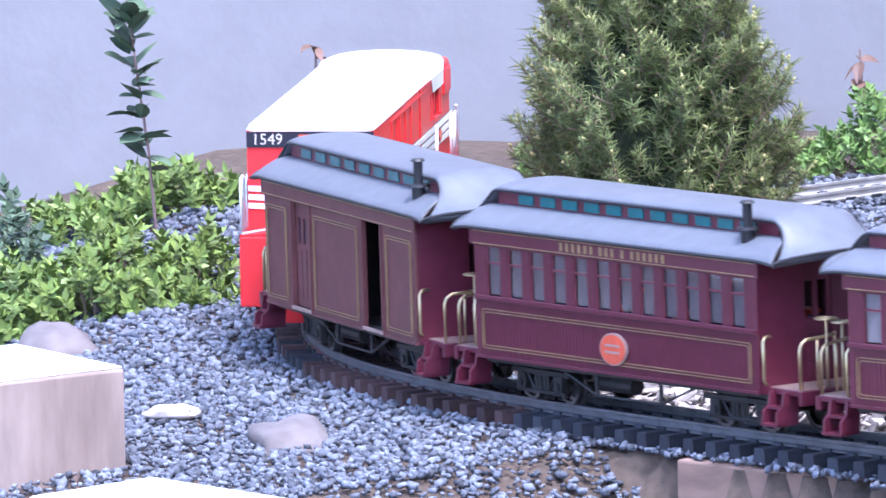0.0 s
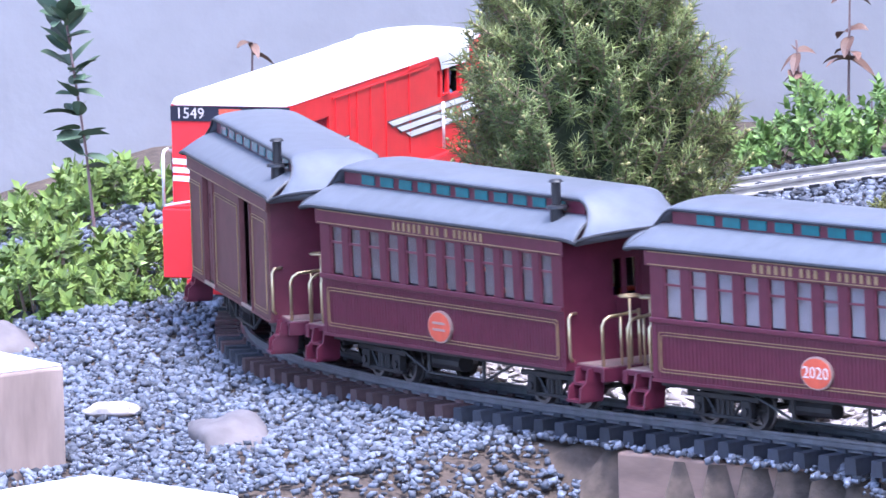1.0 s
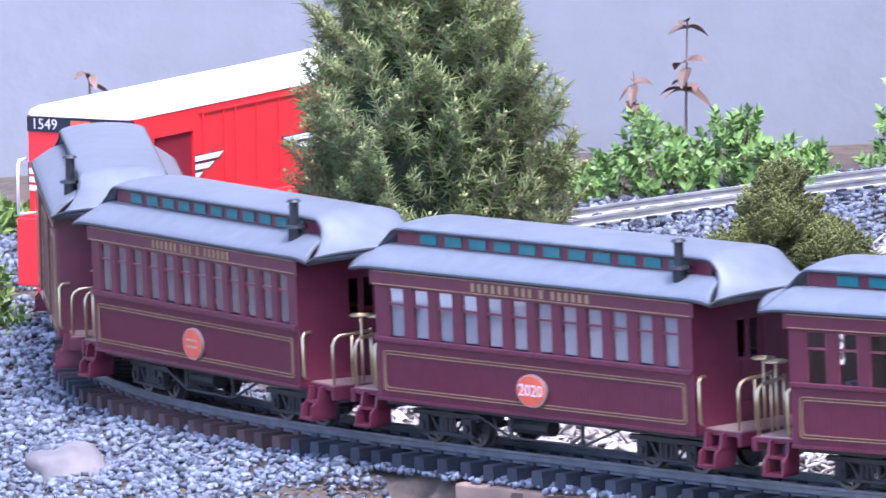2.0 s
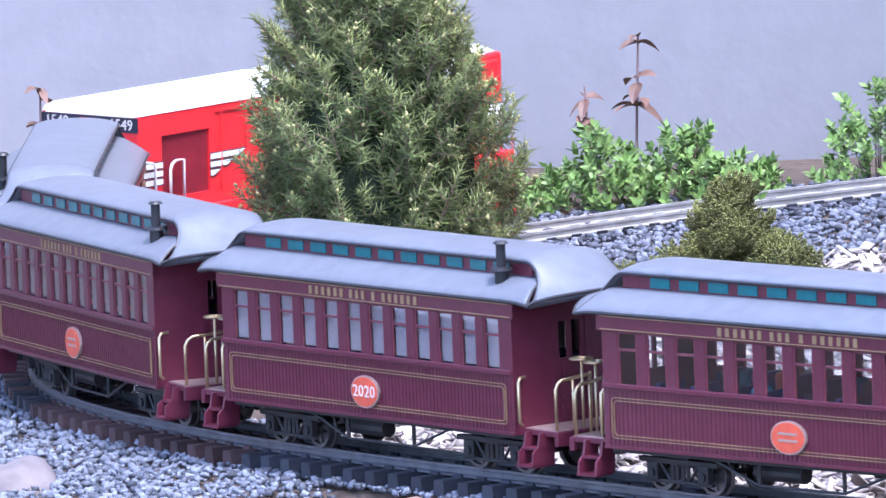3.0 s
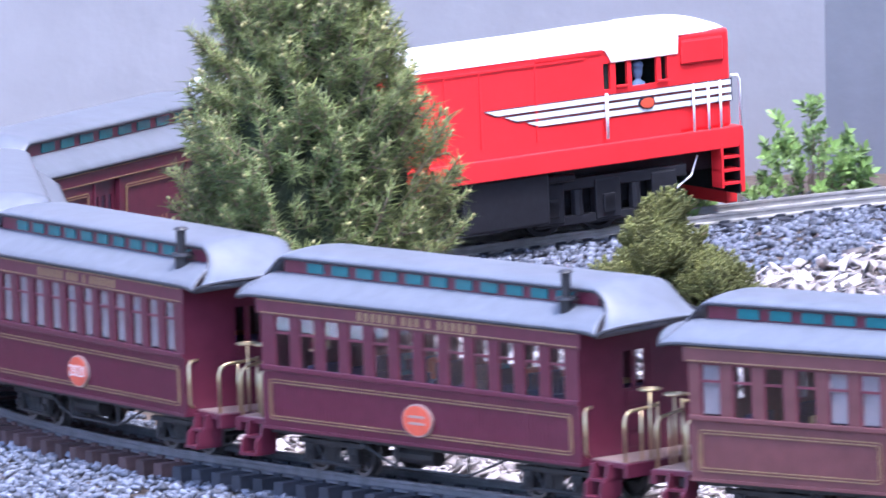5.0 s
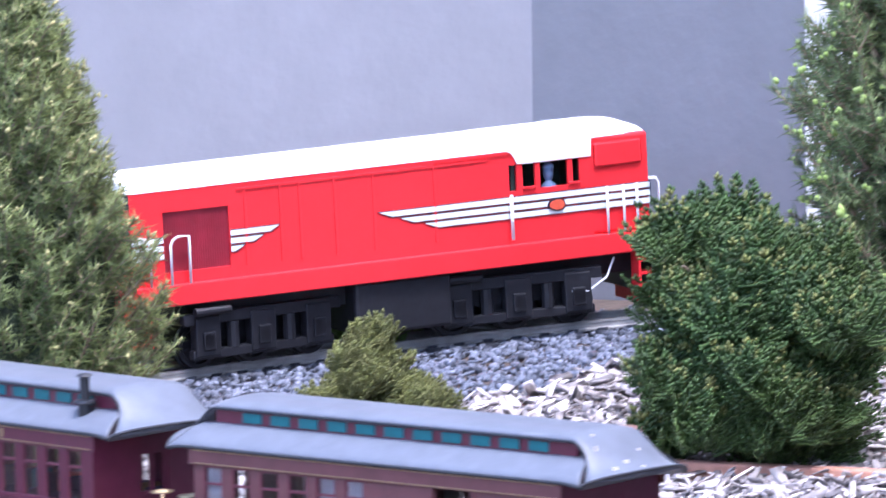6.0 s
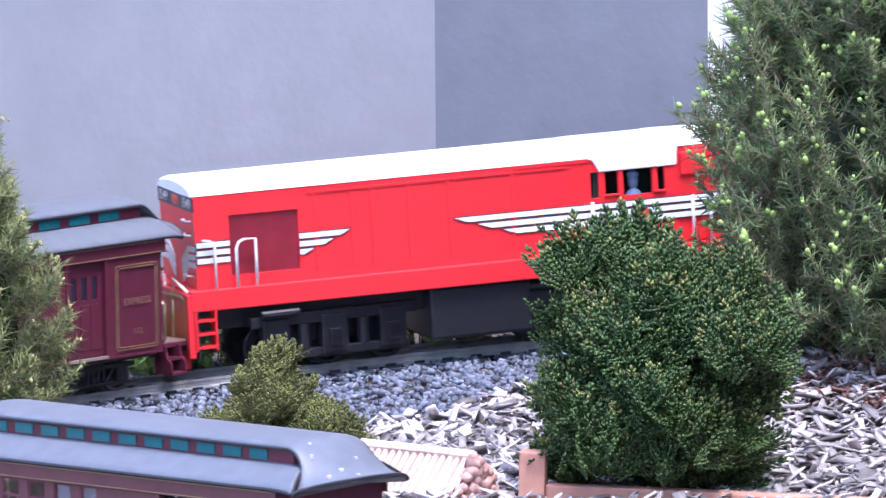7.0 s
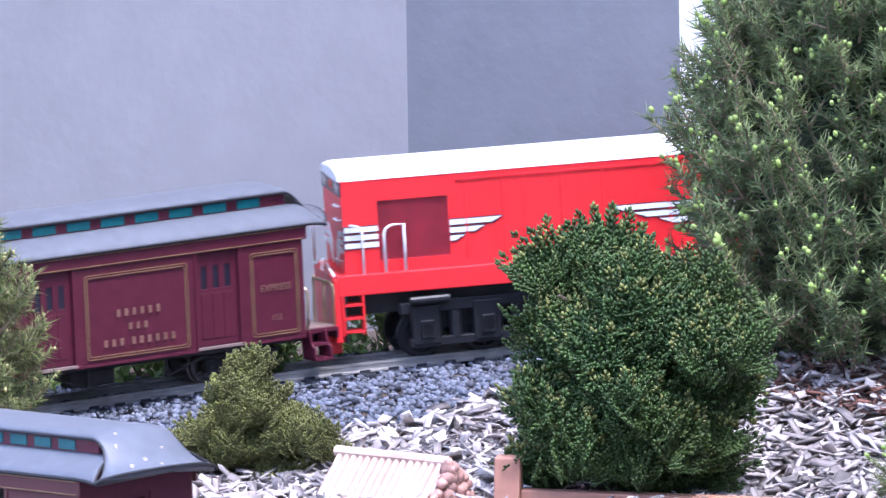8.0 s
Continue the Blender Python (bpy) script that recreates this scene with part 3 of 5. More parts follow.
def wheelset(truck, x, r, gauge=0.0225):
    bm = bmesh.new()
    tube(bm, [(0, -0.030, 0), (0, 0.030, 0)], 0.0018, 8)
    for e in (-1, 1):
        ys = [(0.0195, r + 0.0022), (0.0208, r + 0.0022), (0.0212, r + 0.0003), (0.0262, r), (0.0262, r * 0.82), (0.0240, r * 0.74), (0.0240, r * 0.3), (0.0275, r * 0.25), (0.0275, 0.0001)]
        loft(bm, [[Vector((q * math.cos(t), e * y, q * math.sin(t))) for t in [k * math.pi / 10 for k in range(20)]] for y, q in ys], close=True)
        for k in range(6):
            a = k * math.pi / 3
            c, s = math.cos(a), math.sin(a)
            tube(bm, [(r * 0.25 * c, e * 0.0250, r * 0.25 * s), (r * 0.8 * c, e * 0.0250, r * 0.8 * s)], r * 0.07, 5)
    ob = part("wheelset", bm, STEEL if r < 0.016 else BLACK, truck, "spoked metal wheels on an axle", smooth=False)
    ob.location = (x, 0, r)
    return ob


def car_truck(car, x):
    bm = bmesh.new()
    for e in (-1, 1):
        y0, y1 = sorted((e * 0.031, e * 0.0355))
        box(bm, -0.040, 0.040, y0, y1, 0.0215, 0.0255, 0.0005)
        box(bm, -0.034, 0.034, y0, y1, 0.0075, 0.0100, 0.0005)
        for q in (-0.026, 0.026):
            box(bm, q - 0.0055, q + 0.0055, y0 - 0.001, y1 + 0.001, 0.009, 0.0225, 0.001)
            disc(bm, (q, e * 0.037, 0.0145), 0.0032, 0.002)
        for q in (-0.008, -0.003, 0.003, 0.008):
            tube(bm, [(q, e * 0.033, 0.0100), (q, e * 0.033, 0.0215)], 0.0017, 6)
        tube(bm, [(-0.020, e * 0.0335, 0.0225), (-0.010, e * 0.0335, 0.0095)], 0.0012, 6)
        tube(bm, [(0.020, e * 0.0335, 0.0225), (0.010, e * 0.0335, 0.0095)], 0.0012, 6)
    box(bm, -0.010, 0.010, -0.034, 0.034, 0.020, 0.028, 0.001)
    tr = part("truck", bm, RUBBERY, car, "black four-wheel truck")
    tr.location = (x, 0, 0)
    for q in (-0.026, 0.026):
        wheelset(tr, q, 0.0142)
    return tr


def car_under(car):
    bm = bmesh.new()
    box(bm, -BODY, BODY, -0.046, 0.046, 0.029, 0.0335)
    box(bm, -0.19, 0.19, -0.010, 0.010, 0.024, 0.030)
    box(bm, -0.055, -0.010, -0.040, -0.022, 0.014, 0.029, 0.002)
    tube(bm, [(0.005, 0.032, 0.022), (0.05, 0.032, 0.022)], 0.0065, 12)
    part("underframe", bm, RUBBERY, car)
    for e in (-1, 1):
        bm = bmesh.new()
        tube(bm, [(-0.085, e * 0.043, 0.030), (-0.040, e * 0.043, 0.0135), (0.040, e * 0.043, 0.0135), (0.085, e * 0.043, 0.030)], 0.0011, 6)
        for x in (-0.040, 0.040):
            tube(bm, [(x, e * 0.043, 0.0135), (x, e * 0.043, 0.030)], 0.0016, 6)
        part("truss_rod", bm, RUBBERY, car, "thin truss rod with queen posts")
    for x in (-0.122, 0.122):
        car_truck(car, x)


def lined_panel(bm, x0, x1, z0, z1, y, w=0.0006, r=0.003):
    for a in (0, 0.0022):
        X0, X1, Z0, Z1 = x0 + a, x1 - a, z0 + a, z1 - a
        rr = r
        y0, y1 = y - 0.0003, y + 0.0003
        box(bm, X0 + rr, X1 - rr, y0, y1, Z0, Z0 + w)
        box(bm, X0 + rr, X1 - rr, y0, y1, Z1 - w, Z1)
        box(bm, X0, X0 + w, y0, y1, Z0 + rr, Z1 - rr)
        box(bm, X1 - w, X1, y0, y1, Z0 + rr, Z1 - rr)
        for cx, cz, a0 in ((X0 + rr, Z0 + rr, 180), (X1 - rr, Z0 + rr, 270), (X1 - rr, Z1 - rr, 0), (X0 + rr, Z1 - rr, 90)):
            for k in range(3):
                p, q = radians(a0 + 30 * k), radians(a0 + 30 * k + 30)
                ring = []
                for yy in (y0, y1):
                    ring.append([Vector((cx + rad * math.cos(t), yy, cz + rad * math.sin(t))) for t, rad in ((p, rr), (q, rr), (q, rr - w), (p, rr - w))])
                loft(bm, ring, close=True, caps=True)


WIN_PITCH, WIN_HALF = 0.0278, 0.0092


def word_bars(bm, widths, x0, z0, h, y, gap=0.0016):
    """A plain upright bar for each letter."""
    x = x0
    for w in widths:
        if w < 0:
            x += -w
            continue
        box(bm, x + w * 0.2, x + w * 0.8, y - 0.0003, y + 0.0003, z0, z0 + h)
        x += w + gap


def side_wall(car, e, slots, doors, mat, beadboard=True, belt=True):
    """One long side: lower panel, belt rail, posts, letter board. slots: window middles; doors: (x0, x1) openings."""
    y0, y1 = sorted((e * HALF, e * (HALF - 0.0025)))
    xs = [-BODY] + sorted(q for d in doors for q in d) + [BODY]
    solid = [(xs[i], xs[i + 1]) for i in range(0, len(xs), 2)]
    bm = bmesh.new()
    box(bm, -BODY, BODY, y0, y1, 0.1185, EAVE)
    w = part("side_wall", bm, mat, car)
    posts = {}
    for a, b in solid:
        bm = bmesh.new()
        box(bm, a, b, y0, y1, FLOOR, BELT)
        part("lower_panel", bm, mat, w)
        edges = [a] + [q for s in sorted(s for s in slots if a < s < b) for q in (s - WIN_HALF, s + WIN_HALF)] + [b]
        for p, q in zip(edges[::2], edges[1::2]):
            key = round(q - p, 5)
            if key in posts:
                again(posts[key], ((p + q) / 2, 0, 0))
                continue
            bm = bmesh.new()
            box(bm, -(q - p) / 2, (q - p) / 2, y0, y1, BELT, 0.1185)
            posts[key] = part("window_post" if q - p < 0.02 else "upper_panel", bm, mat, w)
            posts[key].location = ((p + q) / 2, 0, 0)
    if beadboard:
        bm = bmesh.new()
        for a, b in solid:
            x = a + 0.0035
            while x < b - 0.002:
                tube(bm, [(x, e * (HALF + 0.0001), FLOOR + 0.0015), (x, e * (HALF + 0.0001), BELT - 0.003)], 0.00055, 4)
                x += 0.0042
        tagged(part("beading", bm, mat, w), kind="stuff")
    bm = bmesh.new()
    for a, b in solid:
        yy0, yy1 = sorted((e * HALF, e * (HALF + 0.0022)))
        if belt:
            box(bm, a, b, yy0, yy1, BELT - 0.0016, BELT + 0.0022, 0.0006)
        box(bm, a, b, yy0, e * (HALF + 0.001) if e > 0 else yy1, FLOOR, FLOOR + 0.0022) if e > 0 else box(bm, a, b, e * (HALF + 0.001), yy1, FLOOR, FLOOR + 0.0022)
    part("belt_rail", bm, mat, w)
    bm = bmesh.new()
    yy0, yy1 = sorted((e * HALF, e * (HALF + 0.0016)))
    box(bm, -BODY - 0.004, BODY + 0.004, yy0, yy1, 0.1185, EAVE - 0.002, 0.0004)
    part("letter_board", bm, mat, w)
    bm = bmesh.new()
    for z in (0.1194, 0.1288):
        a, b = sorted((e * (HALF + 0.0016), e * (HALF + 0.0021)))
        box(bm, -BODY, BODY, a, b, z, z + 0.0007)
    part("letter_lining", bm, GOLD, w, "thin gold lining")
    return w


def windows(car, e, slots, sheeted=(), sheet_mat=None):
    bm = bmesh.new()
    y0, y1 = sorted((e * (HALF - 0.0022), e * (HALF - 0.0006)))
    for a, b, c, d in ((-WIN_HALF, -WIN_HALF + 0.0014, BELT, 0.1185), (WIN_HALF - 0.0014, WIN_HALF, BELT, 0.1185), (-WIN_HALF, WIN_HALF, BELT, 0.0803),
                       (-WIN_HALF, WIN_HALF, 0.1170, 0.1185), (-WIN_HALF, WIN_HALF, 0.1045, 0.1062)):
        box(bm, a, b, y0, y1, c, d)
    win = part("window", bm, SASH, car)
    bm = bmesh.new()
    box(bm, -WIN_HALF + 0.001, WIN_HALF - 0.001, e * (HALF - 0.0016) - 0.0002, e * (HALF - 0.0016) + 0.0002, BELT + 0.001, 0.1175)
    pane = part("pane", bm, GLASS, win)
    pane.visible_shadow = False
    # plain sheet behind the pane; the dim mauve one imitates reflections
    bm = bmesh.new()
    box(bm, -WIN_HALF + 0.001, WIN_HALF - 0.001, e * (HALF - 0.0035) - 0.0002, e * (HALF - 0.0035) + 0.0002, BELT + 0.003, 0.1175)
    blind = None
    if sheeted:
        blind = part("blind", bm, sheet_mat or PALE_SHEET, win, "sheet added behind the pane")
    else:
        bm.free()
    for i, s in enumerate(slots):
        if i == 0:
            win.location = (s, 0, 0)
            continue
        w = again(win, (s, 0, 0))
        p = again(pane, (0, 0, 0), parent=w)
        p.visible_shadow = False
        if blind and i in sheeted:
            again(blind, (0, 0, 0), parent=w)


def badge(car, e, number):
    bm = bmesh.new()
    disc(bm, (0, e * (HALF + 0.0016), 0.0525), 0.0166, 0.0022, seg=32, ry=0.0122)
    b = part("number_badge", bm, BADGE_RIM, car, "oval badge with a pale metal rim")
    bm = bmesh.new()
    disc(bm, (0, e * (HALF + 0.0028), 0.0525), 0.0152, 0.0008, seg=32, ry=0.0110)
    part("badge_face", bm, RED_BADGE, b, "orange-red enamel face")
    if number:
        m = pose(0, e * (HALF + 0.0034), 0.0525, 90, 0, 0 if e < 0 else 180)
        lettering("badge_number", number, 0.0125, WHITE_MARK, b, m @ Matrix.Diagonal((1.1, 1, 1, 1)), "pale figures")
    else:
        bm = bmesh.new()
        for z in (0.0545, 0.0495):
            a, c = sorted((e * (HALF + 0.0031), e * (HALF + 0.0035)))
            box(bm, -0.009, 0.009, a, c, z, z + 0.0018)
        part("badge_bars", bm, BADGE_RIM, b)


def interior(car, seed):
    rng = random.Random(seed)
    bm = bmesh.new()
    box(bm, -BODY + 0.004, BODY - 0.004, -HALF + 0.004, HALF - 0.004, 0.034, 0.037)
    part("cabin_floor", bm, RUBBERY, car)
    bm = bmesh.new()
    prof = [(-0.009, 0.037), (0.007, 0.037), (0.007, 0.060), (-0.003, 0.060), (-0.004, 0.082), (-0.009, 0.082)]
    loft(bm, [[Vector((x, y, z)) for x, z in prof] for y in (-0.014, 0.014)], close=True, caps=True)
    seat = part("seat", bm, SEAT, car, "dark blue seat")
    seat.location = (-0.135, -0.033, 0)
    for k in range(1, 18):
        again(seat, (-0.135 + 0.034 * (k // 2), -0.033 if k % 2 == 0 else 0.033, 0))
    for k in range(6):
        bm = bmesh.new()
        y = rng.choice((-0.033, 0.033))
        x = -0.13 + 0.034 * rng.randrange(9) + 0.004
        box(bm, x - 0.005, x + 0.005, y - 0.008, y + 0.008, 0.060, 0.084, 0.003)
        part("cushion", bm, rng.choice((SEAT_B, SEAT_C, RED_BADGE)), car)


def coach(label, number, sheeted, seed, sheet_mat=None):
    car = thing("passenger_coach", label, "railway coach", group="coaches of the train")
    slots = [(i - 5.5) * WIN_PITCH for i in range(12)]
    for e in (-1, 1):
        w = side_wall(car, e, slots, [], MAROON)
        windows(car, e, slots, sheeted, sheet_mat)
        bm = bmesh.new()
        lined_panel(bm, -BODY + 0.008, BODY - 0.008, FLOOR + 0.0075, BELT - 0.0080, e * (HALF + 0.0008))
        tagged(part("gold_lining", bm, GOLD, w, "double gold lining"), kind="stuff")
        bm = bmesh.new()
        word = [0.006] * 6 + [-0.005, 0.006, -0.005] + [0.0058] * 3 + [-0.004] + [0.006] * 6
        word_bars(bm, word, -0.068, 0.1212, 0.0062, e * (HALF + 0.0019))
        tagged(part("lettering", bm, GOLD, w, "gold lettering bars"), kind="stuff")
        badge(car, e, number)
    interior(car, seed)
    car_roof(car)
    clerestory_lights(car, 11, WIN_PITCH)
    chimney(car)
    car_ends(car)
    car_under(car)
    return car


def sliding_door(car, e, x0, x1, shut, mat):
    """A baggage door, panelled below, with three lights above."""
    y0, y1 = sorted((e * (HALF - 0.0042), e * (HALF - 0.0027)))
    w = x1 - x0
    bm = bmesh.new()
    box(bm, x0, x1, y0, y1, FLOOR + 0.004, 0.086)
    box(bm, x0, x1, y0, y1, 0.106, 0.1185)
    for k in range(4):
        a = x0 + (w - 0.006) * k / 3
        box(bm, a, a + 0.006 * 1.0, y0, y1, 0.086, 0.106)
    for k in range(3):
        a = x0 + 0.004 + (w - 0.008) * k / 3
        box(bm, a + 0.001, a + (w - 0.008) / 3 - 0.001, *sorted((e * (HALF - 0.0027), e * (HALF - 0.0019))), FLOOR + 0.010, 0.082, 0.0003)
    d = part("baggage_door", bm, mat, car, "panelled sliding door with three lights")
    bm = bmesh.new()
    box(bm, x0 + 0.003, x1 - 0.003, *sorted((e * (HALF - 0.0040), e * (HALF - 0.0037))), 0.0855, 0.1065)
    p = part("pane", bm, BOARD_BLACK, d, "dark glass")
    if not shut:
        d.location = (-0.030, e * 0.0005 - e * 0.003, 0)
    bm = bmesh.new()
    box(bm, x0 - 0.002, x1 + 0.002, *sorted((e * HALF, e * (HALF + 0.002))), FLOOR + 0.0010, FLOOR + 0.0038, 0.0004)
    part("door_sill", bm, BADGE_RIM, car, "worn pale sill")
    bm = bmesh.new()
    box(bm, x0 - 0.003, x0, *sorted((e * HALF, e * (HALF + 0.0015))), FLOOR, 0.1185)
    box(bm, x1, x1 + 0.003, *sorted((e * HALF, e * (HALF + 0.0015))), FLOOR, 0.1185)
    part("door_post", bm, mat, car)


def baggage_car():
    car = thing("baggage_car", "maroon wooden baggage car with sliding doors, coupled behind the locomotive", "baggage car")
    for e in (-1, 1):
        mat = MAROON if e < 0 else BROWN_SIDE
        doors = [(-0.100, -0.058), (0.068, 0.110)]
        w = side_wall(car, e, [], doors, mat, False, False)
        for k, (a, b) in enumerate(doors):
            sliding_door(car, e, a, b, e < 0 or k == 1, mat)
        bm = bmesh.new()
        lined_panel(bm, -0.046, 0.058, FLOOR + 0.006, 0.112, e * (HALF + 0.0012))
        lined_panel(bm, 0.122, BODY - 0.006, FLOOR + 0.006, 0.112, e * (HALF + 0.0012))
        lined_panel(bm, -BODY + 0.006, -0.112, FLOOR + 0.006, 0.112, e * (HALF + 0.0012))
        tagged(part("gold_lining", bm, GOLD, w, "double gold lining"), kind="stuff")
        if e < 0:
            bm = bmesh.new()
            word_bars(bm, [0.0058] * 6, -0.016, 0.0735, 0.0062, e * (HALF + 0.0013), 0.0022)
            word_bars(bm, [0.0056] * 3, -0.0045, 0.0615, 0.0055, e * (HALF + 0.0013), 0.0022)
            word_bars(bm, [0.0062] * 3 + [-0.004] + [0.0062] * 6, -0.030, 0.0485, 0.0060, e * (HALF + 0.0013), 0.0018)
            tagged(part("lettering", bm, GOLD_FADED, w, "faded gold lettering bars"), kind="stuff")
            lettering("letter_word", "EXPRESS", 0.0085, GOLD_FADED, w, pose(0.147, e * (HALF + 0.0013), 0.080, 90), "faded gold lettering")
            lettering("letter_figures", "112", 0.0075, GOLD_FADED, w, pose(0.147, e * (HALF + 0.0013), 0.054, 90), "faded gold figures")
    bm = bmesh.new()
    box(bm, -BODY + 0.004, BODY - 0.004, -HALF + 0.006, HALF - 0.006, 0.034, 0.037)
    box(bm, -0.002, 0.002, -HALF + 0.006, HALF - 0.006, 0.034, 0.13)
    part("cabin_floor", bm, RUBBERY, car)
    car_roof(car)
    clerestory_lights(car, 9, 0.0345)
    chimney(car)
    car_ends(car)
    car_under(car)
    return car


def combine_car():
    car = thing("combine_car", "faded brown-maroon combine car with six windows and an open door", "combine car")
    for e in (-1, 1):
        # windows sit towards the front of the train
        slots = [0.158 - 0.0278 * i for i in range(6)]
        doors = [(-0.094, -0.058)]
        w = side_wall(car, e, slots, doors, BROWN_SIDE)
        windows(car, e, slots, (4, 5))
        a, b = doors[0]
        sliding_door(car, e, a, b, False, BROWN_SIDE)
        bm = bmesh.new()
        lined_panel(bm, 0.01, BODY - 0.008, FLOOR + 0.0075, BELT - 0.0080, e * (HALF + 0.0008))
        tagged(part("gold_lining", bm, GOLD, w, "double gold lining"), kind="stuff")
    interior(car, 9)
    car_roof(car)
    for x, y, q in ((-0.178, 0.018, 0.0011), (-0.188, 0.026, 0.0012), (-0.204, 0.012, 0.0018), (-0.206, 0.026, 0.0017), (-0.196, -0.010, 0.0012), (-0.213, 0.004, 0.0012)):
        top, edge, _ = roof_top(x)
        z = edge + (top - edge) * math.sqrt(1 - (y / 0.0346) ** 2) - 0.0012
        bm = bmesh.new()
        disc(bm, (0, 0, 0), q, 0.004, axis="Z", seg=7)
        sp = part("paint_speck", bm, WHITE_MARK, car, "white speck on the roof")
        sp.location = (x, y, z)
    clerestory_lights(car, 11, WIN_PITCH)
    car_ends(car)
    car_under(car)
    return car


# ---- locomotive ----
def locomotive():
    L = thing("diesel_locomotive", "bright red model diesel locomotive with white roof and wing stripes", "locomotive")
    HW, RED_TOP = 0.0505, 0.1614
    SILL0, SILL1 = 0.0600, 0.0785

    def section(x, hw, edge, top, n=10):
        return [Vector((x, hw * math.cos(t), edge + (top - edge) * math.sin(t) ** 0.8 if 0 < k < n else edge)) for k, t in enumerate([math.pi * i / n for i in range(n + 1)])]

    # long hood with a recess for the radiator
    for e in (-1, 1):
        y0, y1 = sorted((e * HW, e * (HW - 0.004)))
        for x0, x1, z0, z1 in ((-0.2279, -0.199, SILL1, RED_TOP), (-0.142, 0.1084, SILL1, RED_TOP), (-0.199, -0.142, SILL1, 0.089), (-0.199, -0.142, 0.142, RED_TOP)):
            bm = bmesh.new()
            box(bm, x0, x1, y0, y1, z0, z1)
            part("hood_panel", bm, LOCO_RED, L)
    bm = bmesh.new()
    box(bm, -0.2279, -0.224, -HW + 0.004, HW - 0.004, SILL1, RED_TOP)
    part("hood_end", bm, LOCO_RED, L)
    bm = bmesh.new()
    for e in (-1, 1):
        for x in (-0.128, -0.098, -0.081, -0.050, -0.016, 0.040):
            y0, y1 = sorted((e * HW, e * (HW + 0.0011)))
            box(bm, x - 0.0011, x + 0.0011, y0, y1, 0.088, 0.156, 0.0004)
        y0, y1 = sorted((e * HW, e * (HW + 0.001)))
        box(bm, -0.135, 0.09, y0, y1, 0.1545, 0.1565)
        box(bm, 0.040, 0.1084, y0, y1, 0.1580, 0.1612)
    tagged(part("door_seams", bm, LOCO_RED, L, "raised door and panel seams"), kind="stuff")
    for e in (-1, 1):
        bm = bmesh.new()
        y0, y1 = sorted((e * (HW - 0.0035), e * (HW - 0.0030)))
        box(bm, -0.199, -0.142, y0, y1, 0.089, 0.142)
        for k in range(27):
            z = 0.090 + k * 0.00195
            tube(bm, [(-0.199, e * (HW - 0.0026), z), (-0.142, e * (HW - 0.0026), z)], 0.0006, 4)
        for k in range(29):
            x = -0.198 + k * 0.002
            tube(bm, [(x, e * (HW - 0.0021), 0.089), (x, e * (HW - 0.0021), 0.142)], 0.0003, 4)
        part("radiator_grille", bm, LOCO_GRILLE, L, "dark red mesh radiator grille")
    # roof
    bm = bmesh.new()
    rings = [section(x, hw, RED_TOP, top) for x, hw, top in ((-0.2300, HW - 0.003, 0.1700), (-0.2285, HW - 0.0005, 0.1720), (-0.224, HW + 0.0006, 0.1732), (0.1095, HW + 0.0006, 0.1732))]
    rings += [[Vector((p.x, p.y * 0.96, RED_TOP - 0.0008)) for p in r] for r in rings[::-1]]
    loft(bm, rings)
    bmesh.ops.holes_fill(bm, edges=bm.edges, sides=0)
    part("hood_roof", bm, LOCO_WHITE, L, "plain white curved roof", smooth=False)
    bm = bmesh.new()
    side = [(0.1084, 0.1614), (0.1110, 0.1592), (0.1135, 0.1545), (0.1155, 0.1490)]
    rings = []
    for x, z in side + [(0.1790, 0.1490), (0.1794, 0.1540), (0.1797, 0.1620), (0.1800, 0.1656)]:
        ring = [Vector((x, HW + 0.0012, z))] + section(x, HW + 0.0010, max(z, RED_TOP), 0.1738) + [Vector((x, -HW - 0.0012, z))]
        rings.append(ring)
    inner = [[Vector((p.x, p.y * 0.95, p.z - 0.001)) for p in r] for r in rings]
    loft(bm, rings)
    loft(bm, [r[::-1] for r in inner])
    part("cab_roof", bm, LOCO_WHITE, L, "white cab roof drawn down over the side")
    bm = bmesh.new()
    rings = [section(x, hw, e0, top) for x, hw, e0, top in ((0.178, HW + 0.0005, 0.1650, 0.1738), (0.205, HW - 0.002, 0.1650, 0.1736), (0.219, HW - 0.005, 0.1645, 0.1725), (0.2270, HW - 0.008, 0.1635, 0.1690))]
    loft(bm, rings)
    bm.faces.new(bm.verts[-len(rings[0]):])
    part("nose_roof", bm, LOCO_WHITE, L, "white rounded nose roof")
    # cab
    for e in (-1, 1):
        bm = bmesh.new()
        y0, y1 = sorted((e * HW, e * (HW - 0.003)))
        box(bm, 0.1084, 0.1796, y0, y1, SILL1, 0.1255)
        for a, b in ((0.1084, 0.1093), (0.1152, 0.1199), (0.1297, 0.1335), (0.1600, 0.1642), (0.1697, 0.1796)):
            box(bm, a, b, y0, y1, 0.1255, 0.1490)
        box(bm, 0.1084, 0.1796, y0, y1, 0.1485, 0.1600)
        y0, y1 = sorted((e * (HW - 0.001), e * (HW + 0.002)))
        box(bm, 0.1195, 0.1300, y0, y1, 0.1262, 0.1282, 0.0004)
        box(bm, 0.1600, 0.1702, y0, y1, 0.1258, 0.1280, 0.0004)
        part("cab_side", bm, LOCO_RED, L, "red cab side with open windows")
    bm = bmesh.new()
    box(bm, 0.112, 0.115, -HW + 0.004, HW - 0.004, 0.08, 0.158)
    box(bm, 0.172, 0.175, -HW + 0.004, HW - 0.004, 0.08, 0.158)
    box(bm, 0.112, 0.175, -HW + 0.004, HW - 0.004, 0.08, 0.100)
